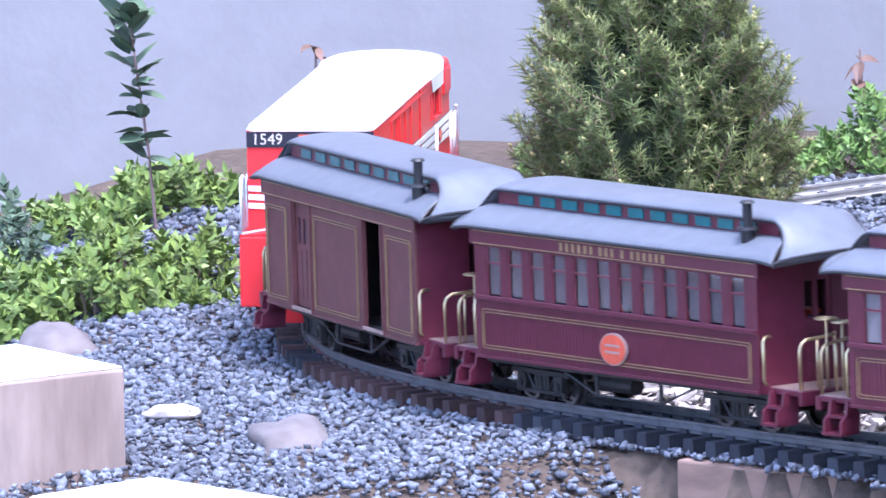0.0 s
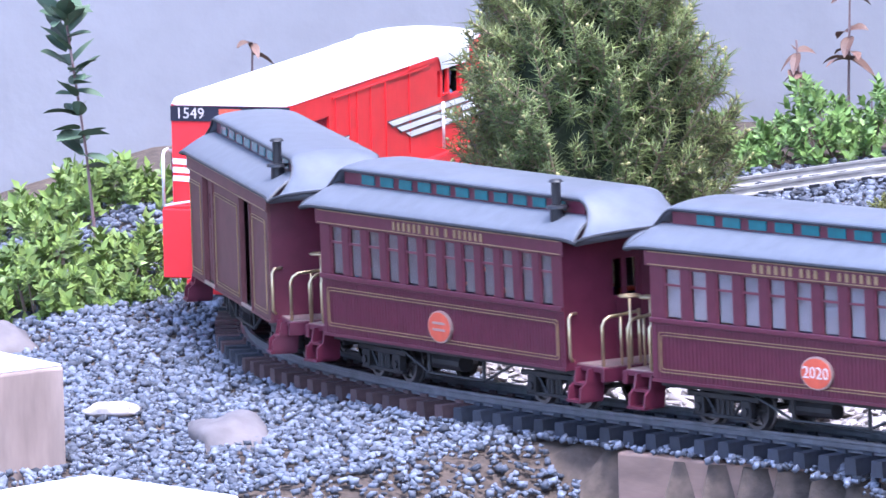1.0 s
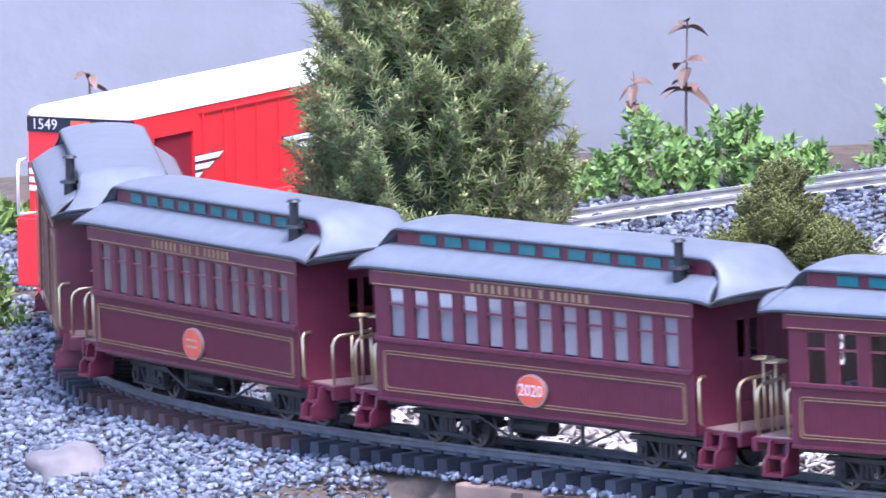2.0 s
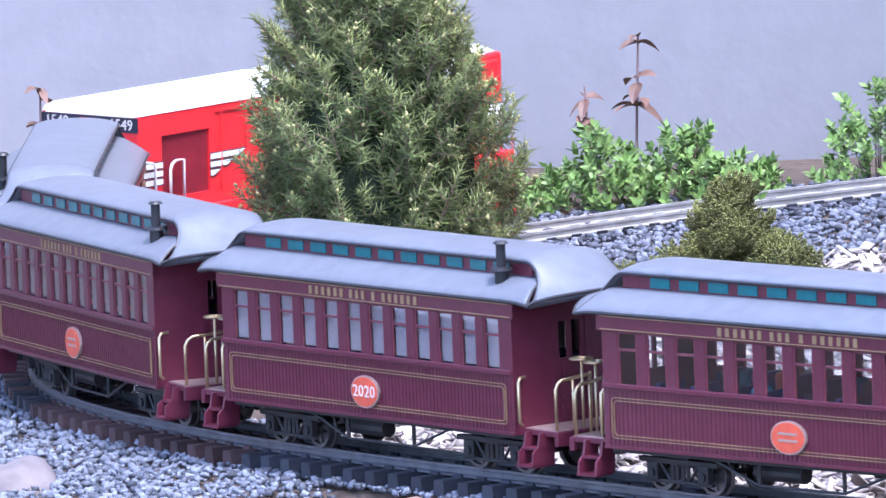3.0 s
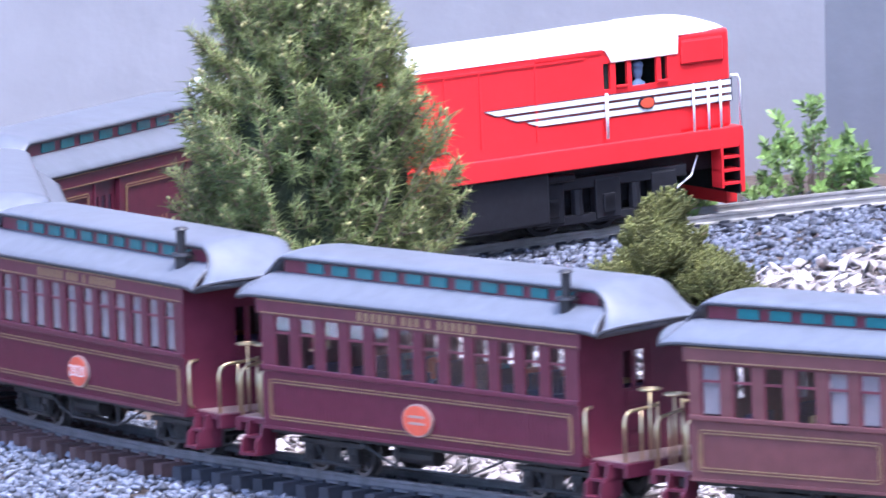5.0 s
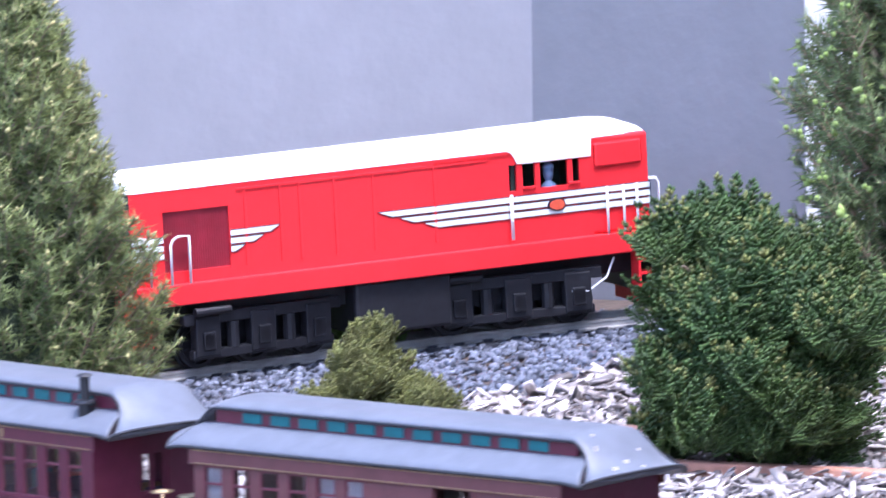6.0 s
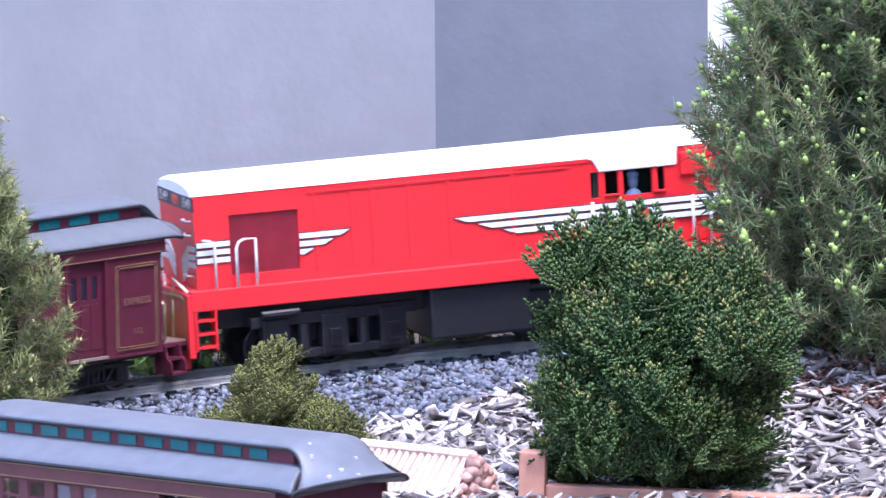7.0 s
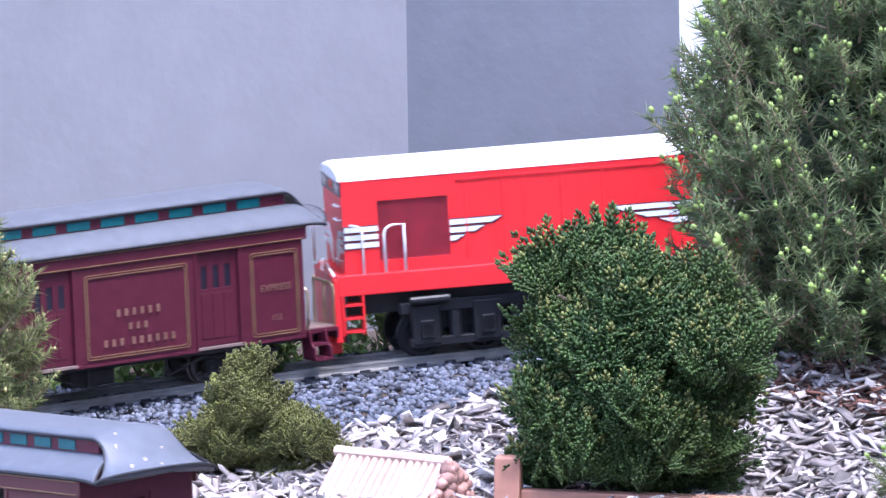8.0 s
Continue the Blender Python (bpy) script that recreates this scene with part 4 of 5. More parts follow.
    box(bm, 0.112, 0.175, -0.004, 0.004, 0.10, 0.157)
    part("cab_interior", bm, CAB_DARK, L, "dark green cab interior")
    # short hood
    bm = bmesh.new()
    box(bm, 0.176, 0.2275, -HW + 0.001, HW - 0.001, SILL1, 0.1655, 0.003)
    part("short_hood", bm, LOCO_RED, L)
    for e in (-1, 1):
        bm = bmesh.new()
        y0, y1 = sorted((e * (HW - 0.0015), e * (HW + 0.0015)))
        box(bm, 0.182, 0.221, y0, y1, 0.138, 0.160, 0.002)
        part("hood_box", bm, LOCO_RED, L, "raised box on the short hood")
    # sill and ends
    bm = bmesh.new()
    box(bm, -0.236, 0.2385, -0.0565, 0.0565, SILL0, SILL1, 0.0010)
    part("running_board", bm, LOCO_RED, L, "red running board and sill")
    for e in (-1, 1):
        bm = bmesh.new()
        x0, x1 = sorted((e * 0.2335, e * 0.2395))
        box(bm, x0, x1, -0.0560, 0.0560, 0.020, 0.076, 0.001)
        x0, x1 = sorted((e * 0.232, e * 0.246))
        box(bm, x0, x1, -0.034, 0.034, 0.008, 0.020, 0.001)
        part("end_beam", bm, LOCO_RED, L)
        # added black plate that stands in for the shade behind the beam
        bm = bmesh.new()
        x0, x1 = sorted((e * 0.2296, e * 0.2312))
        box(bm, x0, x1, -0.0562, 0.0562, 0.019, 0.0595)
        part("beam_back", bm, BLACK, L, "added black plate standing in for shade behind the end beam")
        for sy in (-1, 1):
            bm = bmesh.new()
            y0, y1 = sorted((sy * 0.042, sy * 0.0570))
            xo = e * 0.2335
            xi = e * 0.212
            for z in (0.028, 0.0395, 0.051):
                a, b = sorted((xo, xi))
                box(bm, a, b, y0, y1, z, z + 0.0022)
            for x in (xi, xo - e * 0.002):
                a, b = sorted((x, x + e * 0.002))
                box(bm, a, b, y0, y1, 0.026, SILL0 + 0.004)
            part("step_ladder", bm, LOCO_RED, L, "red end steps")
            rr = 0.0011
            if e < 0:
                bars = [([(-0.2105, sy * 0.0555, SILL1), (-0.2105, sy * 0.0555, 0.119), (-0.2150, sy * 0.0555, 0.1215), (-0.222, sy * 0.054, 0.1225)], rr),
                        ([(-0.1955, sy * 0.0560, SILL1), (-0.1955, sy * 0.0560, 0.113), (-0.1935, sy * 0.0560, 0.118), (-0.189, sy * 0.0560, 0.1205), (-0.1795, sy * 0.0560, 0.1205), (-0.1795, sy * 0.0560, SILL1)], rr * 1.15),
                        ([(-0.2385, sy * 0.0545, SILL1), (-0.2385, sy * 0.012, 0.086), (-0.2385, sy * 0.012, 0.050)], rr)]
                if sy > 0:
                    bars.append(([(-0.2265, 0.0545, 0.124), (-0.2360, 0.0545, 0.1235), (-0.2385, 0.0545, 0.119), (-0.2385, 0.0545, SILL1)], rr * 1.2))
            else:
                bars = [([(x, sy * 0.0555, SILL1), (x, sy * 0.0555, 0.121)], rr) for x in (0.1895, 0.2030, 0.2140)]
                bars += [([(0.2245, sy * 0.0545, 0.124), (0.2340, sy * 0.0545, 0.1235), (0.2375, sy * 0.0545, 0.119), (0.2375, sy * 0.0545, SILL1)], rr * 1.2),
                         ([(0.1084, sy * 0.0555, 0.083), (0.1084, sy * 0.0555, 0.123)], rr * 1.3)]
            for pts, thick in bars:
                bm = bmesh.new()
                tube(bm, pts, thick)
                part("hand_rail", bm, LOCO_WHITE, L, "white wire hand rail", smooth=True)
    # stripes with black outlines
    def stripes(e, y, mat, grow, group):
        y0, y1 = sorted((e * y, e * (y + 0.0004)))
        for k, (z, xf, xr) in enumerate(((0.1155, -0.012, -0.100), (0.1085, 0.008, -0.114), (0.1015, 0.030, -0.130))):
            h = 0.0046
            for a, b, tip in ((xf, 0.2265, 1), (-0.2270, xr, -1)):
                if tip > 0:
                    pts = [(a, z + h), (a + 0.012, z), (b, z), (b, z + h)]
                else:
                    pts = [(a, z), (b - 0.008, z), (b, z + h), (a, z + h)]
                cx, cz = sum(p[0] for p in pts) / 4, sum(p[1] for p in pts) / 4
                pts = [(p[0] + grow * (1.8 if p[0] > cx else -1.8), p[1] + grow * (1 if p[1] > cz else -1)) for p in pts]
                if tip < 0:
                    # leave the radiator free
                    segs = [[(pts[0][0], pts[0][1]), (-0.1995, pts[1][1]), (-0.1995, pts[2][1]), (pts[3][0], pts[3][1])], [(-0.1415, pts[0][1]), pts[1], pts[2], (-0.1415, pts[3][1])]]
                else:
                    segs = [pts]
                for sgm in segs:
                    bm = bmesh.new()
                    loft(bm, [[Vector((p[0], yy, p[1])) for p in sgm] for yy in (y0, y1)], close=True, caps=True)
                    part("wing_stripe", bm, mat, L, group)
    for e in (-1, 1):
        stripes(e, HW + 0.0002, BOARD_BLACK, 0.0009, "thin black stripe outline")
        stripes(e, HW + 0.0007, LOCO_WHITE, 0.0, "white wing stripes")
        bm = bmesh.new()
        disc(bm, (0.146, e * (HW + 0.0016), 0.1095), 0.0085, 0.0012, seg=24, ry=0.0058)
        bd = part("cab_badge", bm, BOARD_BLACK, L, "oval badge")
        bm = bmesh.new()
        disc(bm, (0.146, e * (HW + 0.0024), 0.1095), 0.0072, 0.0008, seg=24, ry=0.0046)
        part("badge_face", bm, RED_BADGE, bd)
    # white chevron on the rear face
    bm = bmesh.new()
    for k, z in enumerate((0.112, 0.105, 0.098)):
        for sy in (-1, 1):
            rings = [[Vector((x, sy * 0.050, z + 0.0045)), Vector((x, sy * 0.050, z)), Vector((x, sy * 0.030, z - 0.001)), Vector((x, sy * 0.012, z - 0.016)), Vector((x, sy * 0.010, z - 0.011)), Vector((x, sy * 0.028, z + 0.0035))] for x in (-0.2288, -0.2280)]
            loft(bm, rings, close=True, caps=True)
    part("rear_chevron", bm, LOCO_WHITE, L, "white stripes swept down the rear face")
    for z in (0.1385, 0.126, 0.090):
        bm = bmesh.new()
        tube(bm, [(-0.2279, -0.040, z), (-0.2315, -0.038, z), (-0.2315, -0.024, z), (-0.2279, -0.022, z)], 0.0009, 6)
        part("grab_iron", bm, LOCO_WHITE, L, "white grab iron", smooth=True)
    # number boards
    bm = bmesh.new()
    box(bm, -0.2292, -0.2278, -0.0508, 0.0508, 0.1475, 0.1600)
    nb = part("number_board", bm, BOARD_BLACK, L, "black number board across the rear")
    for y in (-0.034, 0.034):
        lettering("board_number", "1549", 0.0125, WHITE_MARK, nb, pose(-0.2296, y, 0.1537, 90, 0, -90), "white figures")
    bm = bmesh.new()
    box(bm, -0.2294, -0.2280, -0.010, 0.010, 0.149, 0.1585, 0.001)
    disc(bm, (-0.2290, -0.0045, 0.154), 0.003, 0.002, axis="X", seg=12)
    disc(bm, (-0.2290, 0.0045, 0.154), 0.003, 0.002, axis="X", seg=12)
    part("rear_lamp", bm, RED_BADGE, nb)
    # frame, tank, trucks
    bm = bmesh.new()
    box(bm, -0.225, 0.225, -0.030, 0.030, 0.040, 0.061)
    part("frame", bm, BLACK, L)
    bm = bmesh.new()
    box(bm, -0.036, 0.052, -0.050, 0.050, 0.014, 0.060, 0.003)
    part("fuel_tank", bm, BLACK, L, "plain black fuel tank")
    for x in (-0.125, 0.128):
        bm = bmesh.new()
        for e in (-1, 1):
            y0, y1 = sorted((e * 0.036, e * 0.0440))
            box(bm, -0.078, 0.078, y0, y1, 0.040, 0.050, 0.001)
            box(bm, -0.070, 0.070, y0, y1, 0.010, 0.018, 0.001)
            for q in (-0.055, 0.0, 0.055):
                box(bm, q - 0.0125, q + 0.0125, y0 - 0.0015, y1 + 0.0015, 0.012, 0.047, 0.0015)
                disc(bm, (q, e * 0.0465, 0.026), 0.0058, 0.003)
                box(bm, q - 0.006, q + 0.006, min(e * 0.0455, e * 0.048), max(e * 0.0455, e * 0.048), 0.018, 0.034, 0.001)
            for q in (-0.028, 0.028):
                tube(bm, [(q, e * 0.040, 0.018), (q, e * 0.040, 0.040)], 0.0055, 10)
            tube(bm, [(-0.070, e * 0.049, 0.052), (-0.035, e * 0.049, 0.052)], 0.0036, 10)
        box(bm, -0.06, 0.06, -0.030, 0.030, 0.024, 0.046)
        tr = part("truck", bm, BLACK, L, "black three-axle truck")
        tr.location = (x, 0, 0)
        for q in (-0.055, 0.0, 0.055):
            wheelset(tr, q, 0.0195)
    bm = bmesh.new()
    tube(bm, [(0.196, -0.0475, 0.056), (0.188, -0.0505, 0.040), (0.172, -0.0515, 0.030), (0.158, -0.050, 0.031)], 0.0009, 6)
    part("air_hose", bm, LOCO_WHITE, L, "thin pale hose")
    for e in (-1, 1):
        bm = bmesh.new()
        x0, x1 = sorted((e * 0.238, e * 0.2475))
        box(bm, x0, x1, -0.005, 0.005, 0.020, 0.030, 0.001)
        part("coupler", bm, BLACK, L)
    # true stations along the body and true heights above the sill
    old = [-0.2475, -0.2292, -0.2105, -0.199, -0.142, -0.100, -0.012, 0.1084, 0.146, 0.160, 0.2270, 0.2375, 0.2475]
    true = [-0.263, -0.2440, -0.2275, -0.2118, -0.1500, -0.1036, -0.0089, 0.1156, 0.1620, 0.1731, 0.2515, 0.2575, 0.268]

    def station(p):
        return Vector((float(np.interp(p.x, old, true)), p.y, p.z if p.z < 0.06 else 0.06 + (p.z - 0.06) * 0.98))
    for ob in L.children_recursive:
        kind = ob.name.split(".")[0]
        if kind in ("truck", "wheelset"):
            continue
        if kind == "board_number":
            ob.location = station(ob.location)
        else:
            for v in ob.data.vertices:
                v.co = station(v.co)
    return L


def cab_figure(L):
    """A plain little doll at the cab window."""
    bm = bmesh.new()
    prof = [(0.100, 0.0060), (0.108, 0.0072), (0.121, 0.0074), (0.127, 0.0066), (0.1298, 0.0030), (0.1312, 0.0028), (0.1330, 0.0042), (0.1370, 0.0048),
            (0.1405, 0.0046), (0.1412, 0.0056), (0.1440, 0.0050), (0.1462, 0.0020)]
    loft(bm, [[Vector((r * math.cos(t), r * 0.8 * math.sin(t), z)) for t in [k * math.pi / 7 for k in range(14)]] for z, r in prof], close=True, caps=True)
    d = part("driver_doll", bm, FIGURE, L, "small plain blue-grey doll", smooth=True)
    d.location = (0.1575, -0.044, -0.0015)
    return d


loco = locomotive()
cab_figure(loco)
baggage = baggage_car()
# reflections in coach_a's glass are imitated by dim sheets
coach_a = coach("maroon passenger coach with gold lining and a row of glinting windows", "", tuple(range(1, 12)), 2, REFLECTION_DIM)
coach_b = coach("maroon passenger coach with pale windows and an oval 2020 badge", "2020", tuple(range(1, 12)), 4)
coach_c = coach("clean maroon passenger coach with dark see-through windows", "", (), 6)
combine = combine_car()


# ---- plants ----
def clump_mesh(kind, rng):
    """One small sprig: vertices and triangles, growing along +z from the origin, about 1 long."""
    V, F = [], []

    def blade(p, d, length, w, up):
        d = d / np.linalg.norm(d)
        s = np.cross(d, up)
        s /= np.linalg.norm(s) + 1e-9
        t = np.cross(s, d)
        k = len(V)
        V.extend([p + s * w, p - s * w * 0.6 + t * w * 0.8, p - s * w * 0.6 - t * w * 0.8, p + d * length])
        F.extend([(k, k + 1, k + 3), (k + 1, k + 2, k + 3), (k + 2, k, k + 3)])
    I = []
    if kind == "needle":
        # an upswept shoot: brown stem, side shoots, spiralling needles that end in a star
        def stem(p, q, w):
            d = (q - p) / np.linalg.norm(q - p)
            a = np.cross(d, np.array([0.31, 0.9, 0.2]))
            a /= np.linalg.norm(a)
            b = np.cross(d, a)
            k = len(V)
            for c, r in ((p, w), (q, w * 0.6)):
                V.extend([c + (a * math.cos(t) + b * math.sin(t)) * r for t in (0.0, 2.094, 4.189)])
            for m in range(3):
                n = (m + 1) % 3
                F.extend([(k + m, k + n, k + 3 + n), (k + m, k + 3 + n, k + 3 + m)])
                I.extend([1, 1])

        def needles(p, d, length, n, spread):
            d = d / np.linalg.norm(d)
            a = np.cross(d, np.array([0.2, 0.3, 0.95]))
            a /= np.linalg.norm(a) + 1e-9
            b = np.cross(d, a)
            stem(p, p + d * length, 0.028)
            for i in range(n):
                u = (i + 0.5) / n
                t = i * 2.4 + rng.uniform(-0.3, 0.3)
                tilt = 1.2 - 0.3 * u + rng.uniform(-0.15, 0.15) if u < 0.7 else rng.uniform(0.35, 1.35)
                way = d * math.cos(tilt) + (a * math.cos(t) + b * math.sin(t)) * math.sin(tilt)
                blade(p + d * length * (0.12 + 0.88 * u), way, spread * rng.uniform(0.8, 1.15), 0.0140, np.array([0.3, 0.2, 1.0]))
                I.extend([0, 0, 0])
        needles(np.array([0.0, 0, 0.0]), np.array([rng.uniform(-0.1, 0.1), rng.uniform(-0.1, 0.1), 1.0]), 1.0, 50, 0.26)
        for k in range(2):
            t = k * 2.9 + rng.uniform(-0.4, 0.4)
            tilt = rng.uniform(0.7, 1.0)
            d = np.array([math.cos(t) * math.sin(tilt), math.sin(t) * math.sin(tilt), math.cos(tilt)])
            needles(np.array([0, 0, 0.30 + 0.2 * k]), d, 0.36 - 0.04 * k, 18, 0.24)
    elif kind == "spray":
        # a cupped fan of fine scale-leaved twigs
        def scale_leaf(p, d, length, w):
            d = d / np.linalg.norm(d)
            s = np.cross(d, np.array([0, 1.0, 0.1]))
            s /= np.linalg.norm(s) + 1e-9
            u = np.cross(s, d) * w * 0.8
            k = len(V)
            V.extend([p, p + d * length * 0.6 + s * w, p + d * length, p + d * length * 0.6 - s * w, p + d * length * 0.6 + u, p + d * length * 0.5 - u])
            for m in range(4):
                F.extend([(k + m, k + (m + 1) % 4, k + 4), (k + (m + 1) % 4, k + m, k + 5)])
        rays = 7
        for i in range(rays):
            a = (i - (rays - 1) / 2) * 0.34 + rng.uniform(-0.06, 0.06)
            ln = 1.0 - 0.16 * abs(a) + rng.uniform(-0.12, 0.1)
            for j in range(7):
                r = ln * (0.28 + 0.105 * j)
                p = np.array([math.sin(a) * r, 0.30 * r * r + rng.uniform(-0.02, 0.02), math.cos(a) * r])
                for e in (-1, 1):
                    b = a + e * 0.62
                    scale_leaf(p, np.array([math.sin(b), 0.35 * r + rng.uniform(-0.15, 0.25), math.cos(b)]), 0.17, 0.040)
            r = ln * 0.95
            scale_leaf(np.array([math.sin(a) * r, 0.30 * r * r, math.cos(a) * r]), np.array([math.sin(a), 0.5, math.cos(a)]), 0.17, 0.044)
    elif kind == "leafy":
        for i in range(13):
            a = i * 2.4
            h = 0.15 + 0.7 * i / 13
            tilt = 1.25 - 0.7 * i / 13 + rng.uniform(-0.2, 0.2)
            d = np.array([math.cos(a) * math.sin(tilt), math.sin(a) * math.sin(tilt), math.cos(tilt)])
            s = np.cross(d, np.array([0, 0, 1.0]))
            s /= np.linalg.norm(s) + 1e-9
            u = np.cross(s, d)
            p = np.array([0, 0, h])
            k = len(V)
            ln, w = rng.uniform(0.34, 0.5), rng.uniform(0.10, 0.14)
            V.extend([p, p + d * ln * 0.45 + s * w + u * 0.03, p + d * ln - u * 0.03, p + d * ln * 0.45 - s * w + u * 0.03, p + d * ln * 0.45 - u * 0.02])
            F.extend([(k, k + 1, k + 4), (k + 1, k + 2, k + 4), (k + 2, k + 3, k + 4), (k + 3, k, k + 4)])
    return np.array(V, float), np.array(F), np.array(I, int)


def turned(dirs, spin):
    """Matrices that send +z to each direction, with a spin about it."""
    z = dirs / np.linalg.norm(dirs, axis=1, keepdims=True)
    ref = np.where(abs(z[:, 2:3]) > 0.9, np.array([[1.0, 0, 0]]), np.array([[0, 0, 1.0]]))
    x = np.cross(ref, z)
    x /= np.linalg.norm(x, axis=1, keepdims=True)
    y = np.cross(z, x)
    c, s = np.cos(spin)[:, None], np.sin(spin)[:, None]
    return np.stack([x * c + y * s, -x * s + y * c, z], 2)


def grow(name, kinds, pos, dirs, size, mats, parent, rng, spin=None, tipmat=None, label=""):
    """Many sprigs joined into one crown part."""
    n = len(pos)
    spin = rng.uniform(0, 6.28, n) if spin is None else spin
    M = turned(dirs, spin)
    which = rng.integers(0, len(kinds), n)
    VV, FF, II, off = [], [], [], 0
    for k, (V, F, I) in enumerate(kinds):
        sel = np.where(which == k)[0]
        P = np.einsum("nij,vj->nvi", M[sel], V) * size[sel][:, None, None] + pos[sel][:, None]
        VV.append(P.reshape(-1, 3))
        FF.append((F[None] + (np.arange(len(sel)) * len(V))[:, None, None]).reshape(-1, 3) + off)
        if tipmat is not None:
            h = V[F].mean(1)[:, 2]
            # outermost twigs carry the tip colour
            II.append((h[None] > tipmat + rng.uniform(-0.15, 0.25, (len(sel), 1))).astype(int).ravel())
        elif len(I):
            II.append(np.tile(I, len(sel)))
        off += len(sel) * len(V)
    ob = raw(name, np.concatenate(VV), np.concatenate(FF), mats, parent, index=np.concatenate(II) if II else None)
    if label:
        ob["label"] = label
    return ob


def lumps(name, pos, r, mat, parent, rng, label="", tall=1.5, dirs=None):
    """Small rounded buds joined into one part."""
    bm = bmesh.new()
    bmesh.ops.create_icosphere(bm, subdivisions=1, radius=1.0)
    V = np.array([v.co[:] for v in bm.verts])
    F = np.array([[v.index for v in f.verts] for f in bm.faces])
    bm.free()
    V[:, 2] *= tall
    n = len(pos)
    s = r * rng.uniform(0.6, 1.25, n)
    M = turned(dirs if dirs is not None else np.tile([[0.0, 0.05, 1.0]], (n, 1)), rng.uniform(0, 6.28, n))
    P = np.einsum("nij,vj->nvi", M, V) * s[:, None, None] + pos[:, None]
    ob = raw(name, P.reshape(-1, 3), (F[None] + (np.arange(n) * len(V))[:, None, None]).reshape(-1, 3), mat, parent, smooth=True)
    if label:
        ob["label"] = label
    return ob


def spruce(name, x, y, z, height, radius, mat, label, seed, sprig, bud_mat, buds, count, shape, side=(), bud=0.002, fresh=0):
    rng = np.random.default_rng(seed)
    rr = random.Random(seed)
    T = thing(name, label, "spruce")
    T.location = (x, y, z)
    bm = bmesh.new()
    tube(bm, [(0, 0, -0.02), (0.002, 0, height * 0.4), (0, 0.001, height * 0.97)], radius * 0.07, 8, radius * 0.012)
    part("trunk", bm, TWIG, T)
    kinds = [clump_mesh("needle", rr) for _ in range(5)]
    # two layers of shoots, spread evenly round and up the cone
    k = np.arange(count)
    inner = (k % 3) == 2
    h = 0.03 + 0.95 * ((k + 0.5) / count) ** 0.9 + rng.normal(0, 0.012, count)
    h = np.clip(h, 0.02, 0.985)
    a = k * 2.39996 + rng.normal(0, 0.12, count)
    bulge = 1 + 0.12 * np.sin(a * 3 + h * 9 + seed) + 0.09 * np.sin(a * 7 + h * 23) + rng.normal(0, 0.05, count)
    R = radius * np.interp(h, shape[0], shape[1]) * bulge * np.where(inner, 0.72, 1.0)
    size = sprig * rng.uniform(0.75, 1.2, count) * np.where(h > 0.9, 0.8, 1.0)
    d = np.stack([np.cos(a), np.sin(a), 0.75 + 1.1 * h + rng.normal(0, 0.25, count)], 1)
    d[:, :2] += rng.normal(0, 0.22, (count, 2))
    d /= np.linalg.norm(d, axis=1, keepdims=True)
    tips = np.stack([R * np.cos(a), R * np.sin(a), h * height], 1)
    pos = tips - d * size[:, None]
    if len(side):
        q = np.array(side)
        e = q[:, 3:] / np.linalg.norm(q[:, 3:], axis=1, keepdims=True)
        pos, d, size = np.concatenate([pos, q[:, :3] - e * sprig * 0.3]), np.concatenate([d, e]), np.concatenate([size, np.full(len(q), sprig * 0.75)])
        inner = np.concatenate([inner, np.zeros(len(q), bool)])
    low = pos[:, 2] < 0.0
    pos[low, 2] = 0.002
    grow("crown", kinds, pos, d, size, [mat, TWIG], T, rng, label="upswept shoots of short stiff needles")
    # dense inner core; its dark colour stands in for shade between the shoots
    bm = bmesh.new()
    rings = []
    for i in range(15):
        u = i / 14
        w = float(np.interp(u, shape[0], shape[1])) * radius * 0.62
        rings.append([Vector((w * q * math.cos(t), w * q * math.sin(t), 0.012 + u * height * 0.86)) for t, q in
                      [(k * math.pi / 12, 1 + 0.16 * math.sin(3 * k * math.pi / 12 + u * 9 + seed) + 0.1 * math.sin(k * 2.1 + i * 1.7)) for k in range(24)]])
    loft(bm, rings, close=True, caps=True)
    part("inner_crown", bm, INNER, T, "dense core, its dark colour standing in for shade inside the crown")
    # buds at the tips, one to three together
    pick = np.where(~inner)[0]
    pick = pick[rng.random(len(pick)) < buds]
    ends = pos[pick] + d[pick] * size[pick][:, None] * 1.03
    B, D = [ends], [d[pick]]
    for _ in range(2):
        m = rng.random(len(pick)) < 0.6
        B.append(ends[m] + rng.normal(0, bud * 1.3, (int(m.sum()), 3)) - d[pick][m] * bud)
        D.append(d[pick][m])
    buds_ob = lumps("bud_growth", np.concatenate(B), bud, bud_mat, T, rng, "swelling pale buds", tall=1.35, dirs=np.concatenate(D))
    tagged(buds_ob, kind="stuff")
    if fresh:
        m = rng.permutation(len(pick))[:fresh]
        ob = lumps("fresh_shoots", ends[m], bud * 1.25, BUD, T, rng, "bright green fresh shoots", tall=2.4, dirs=d[pick][m] + np.array([0, 0, 0.8]))
        tagged(ob, kind="stuff")
    return T


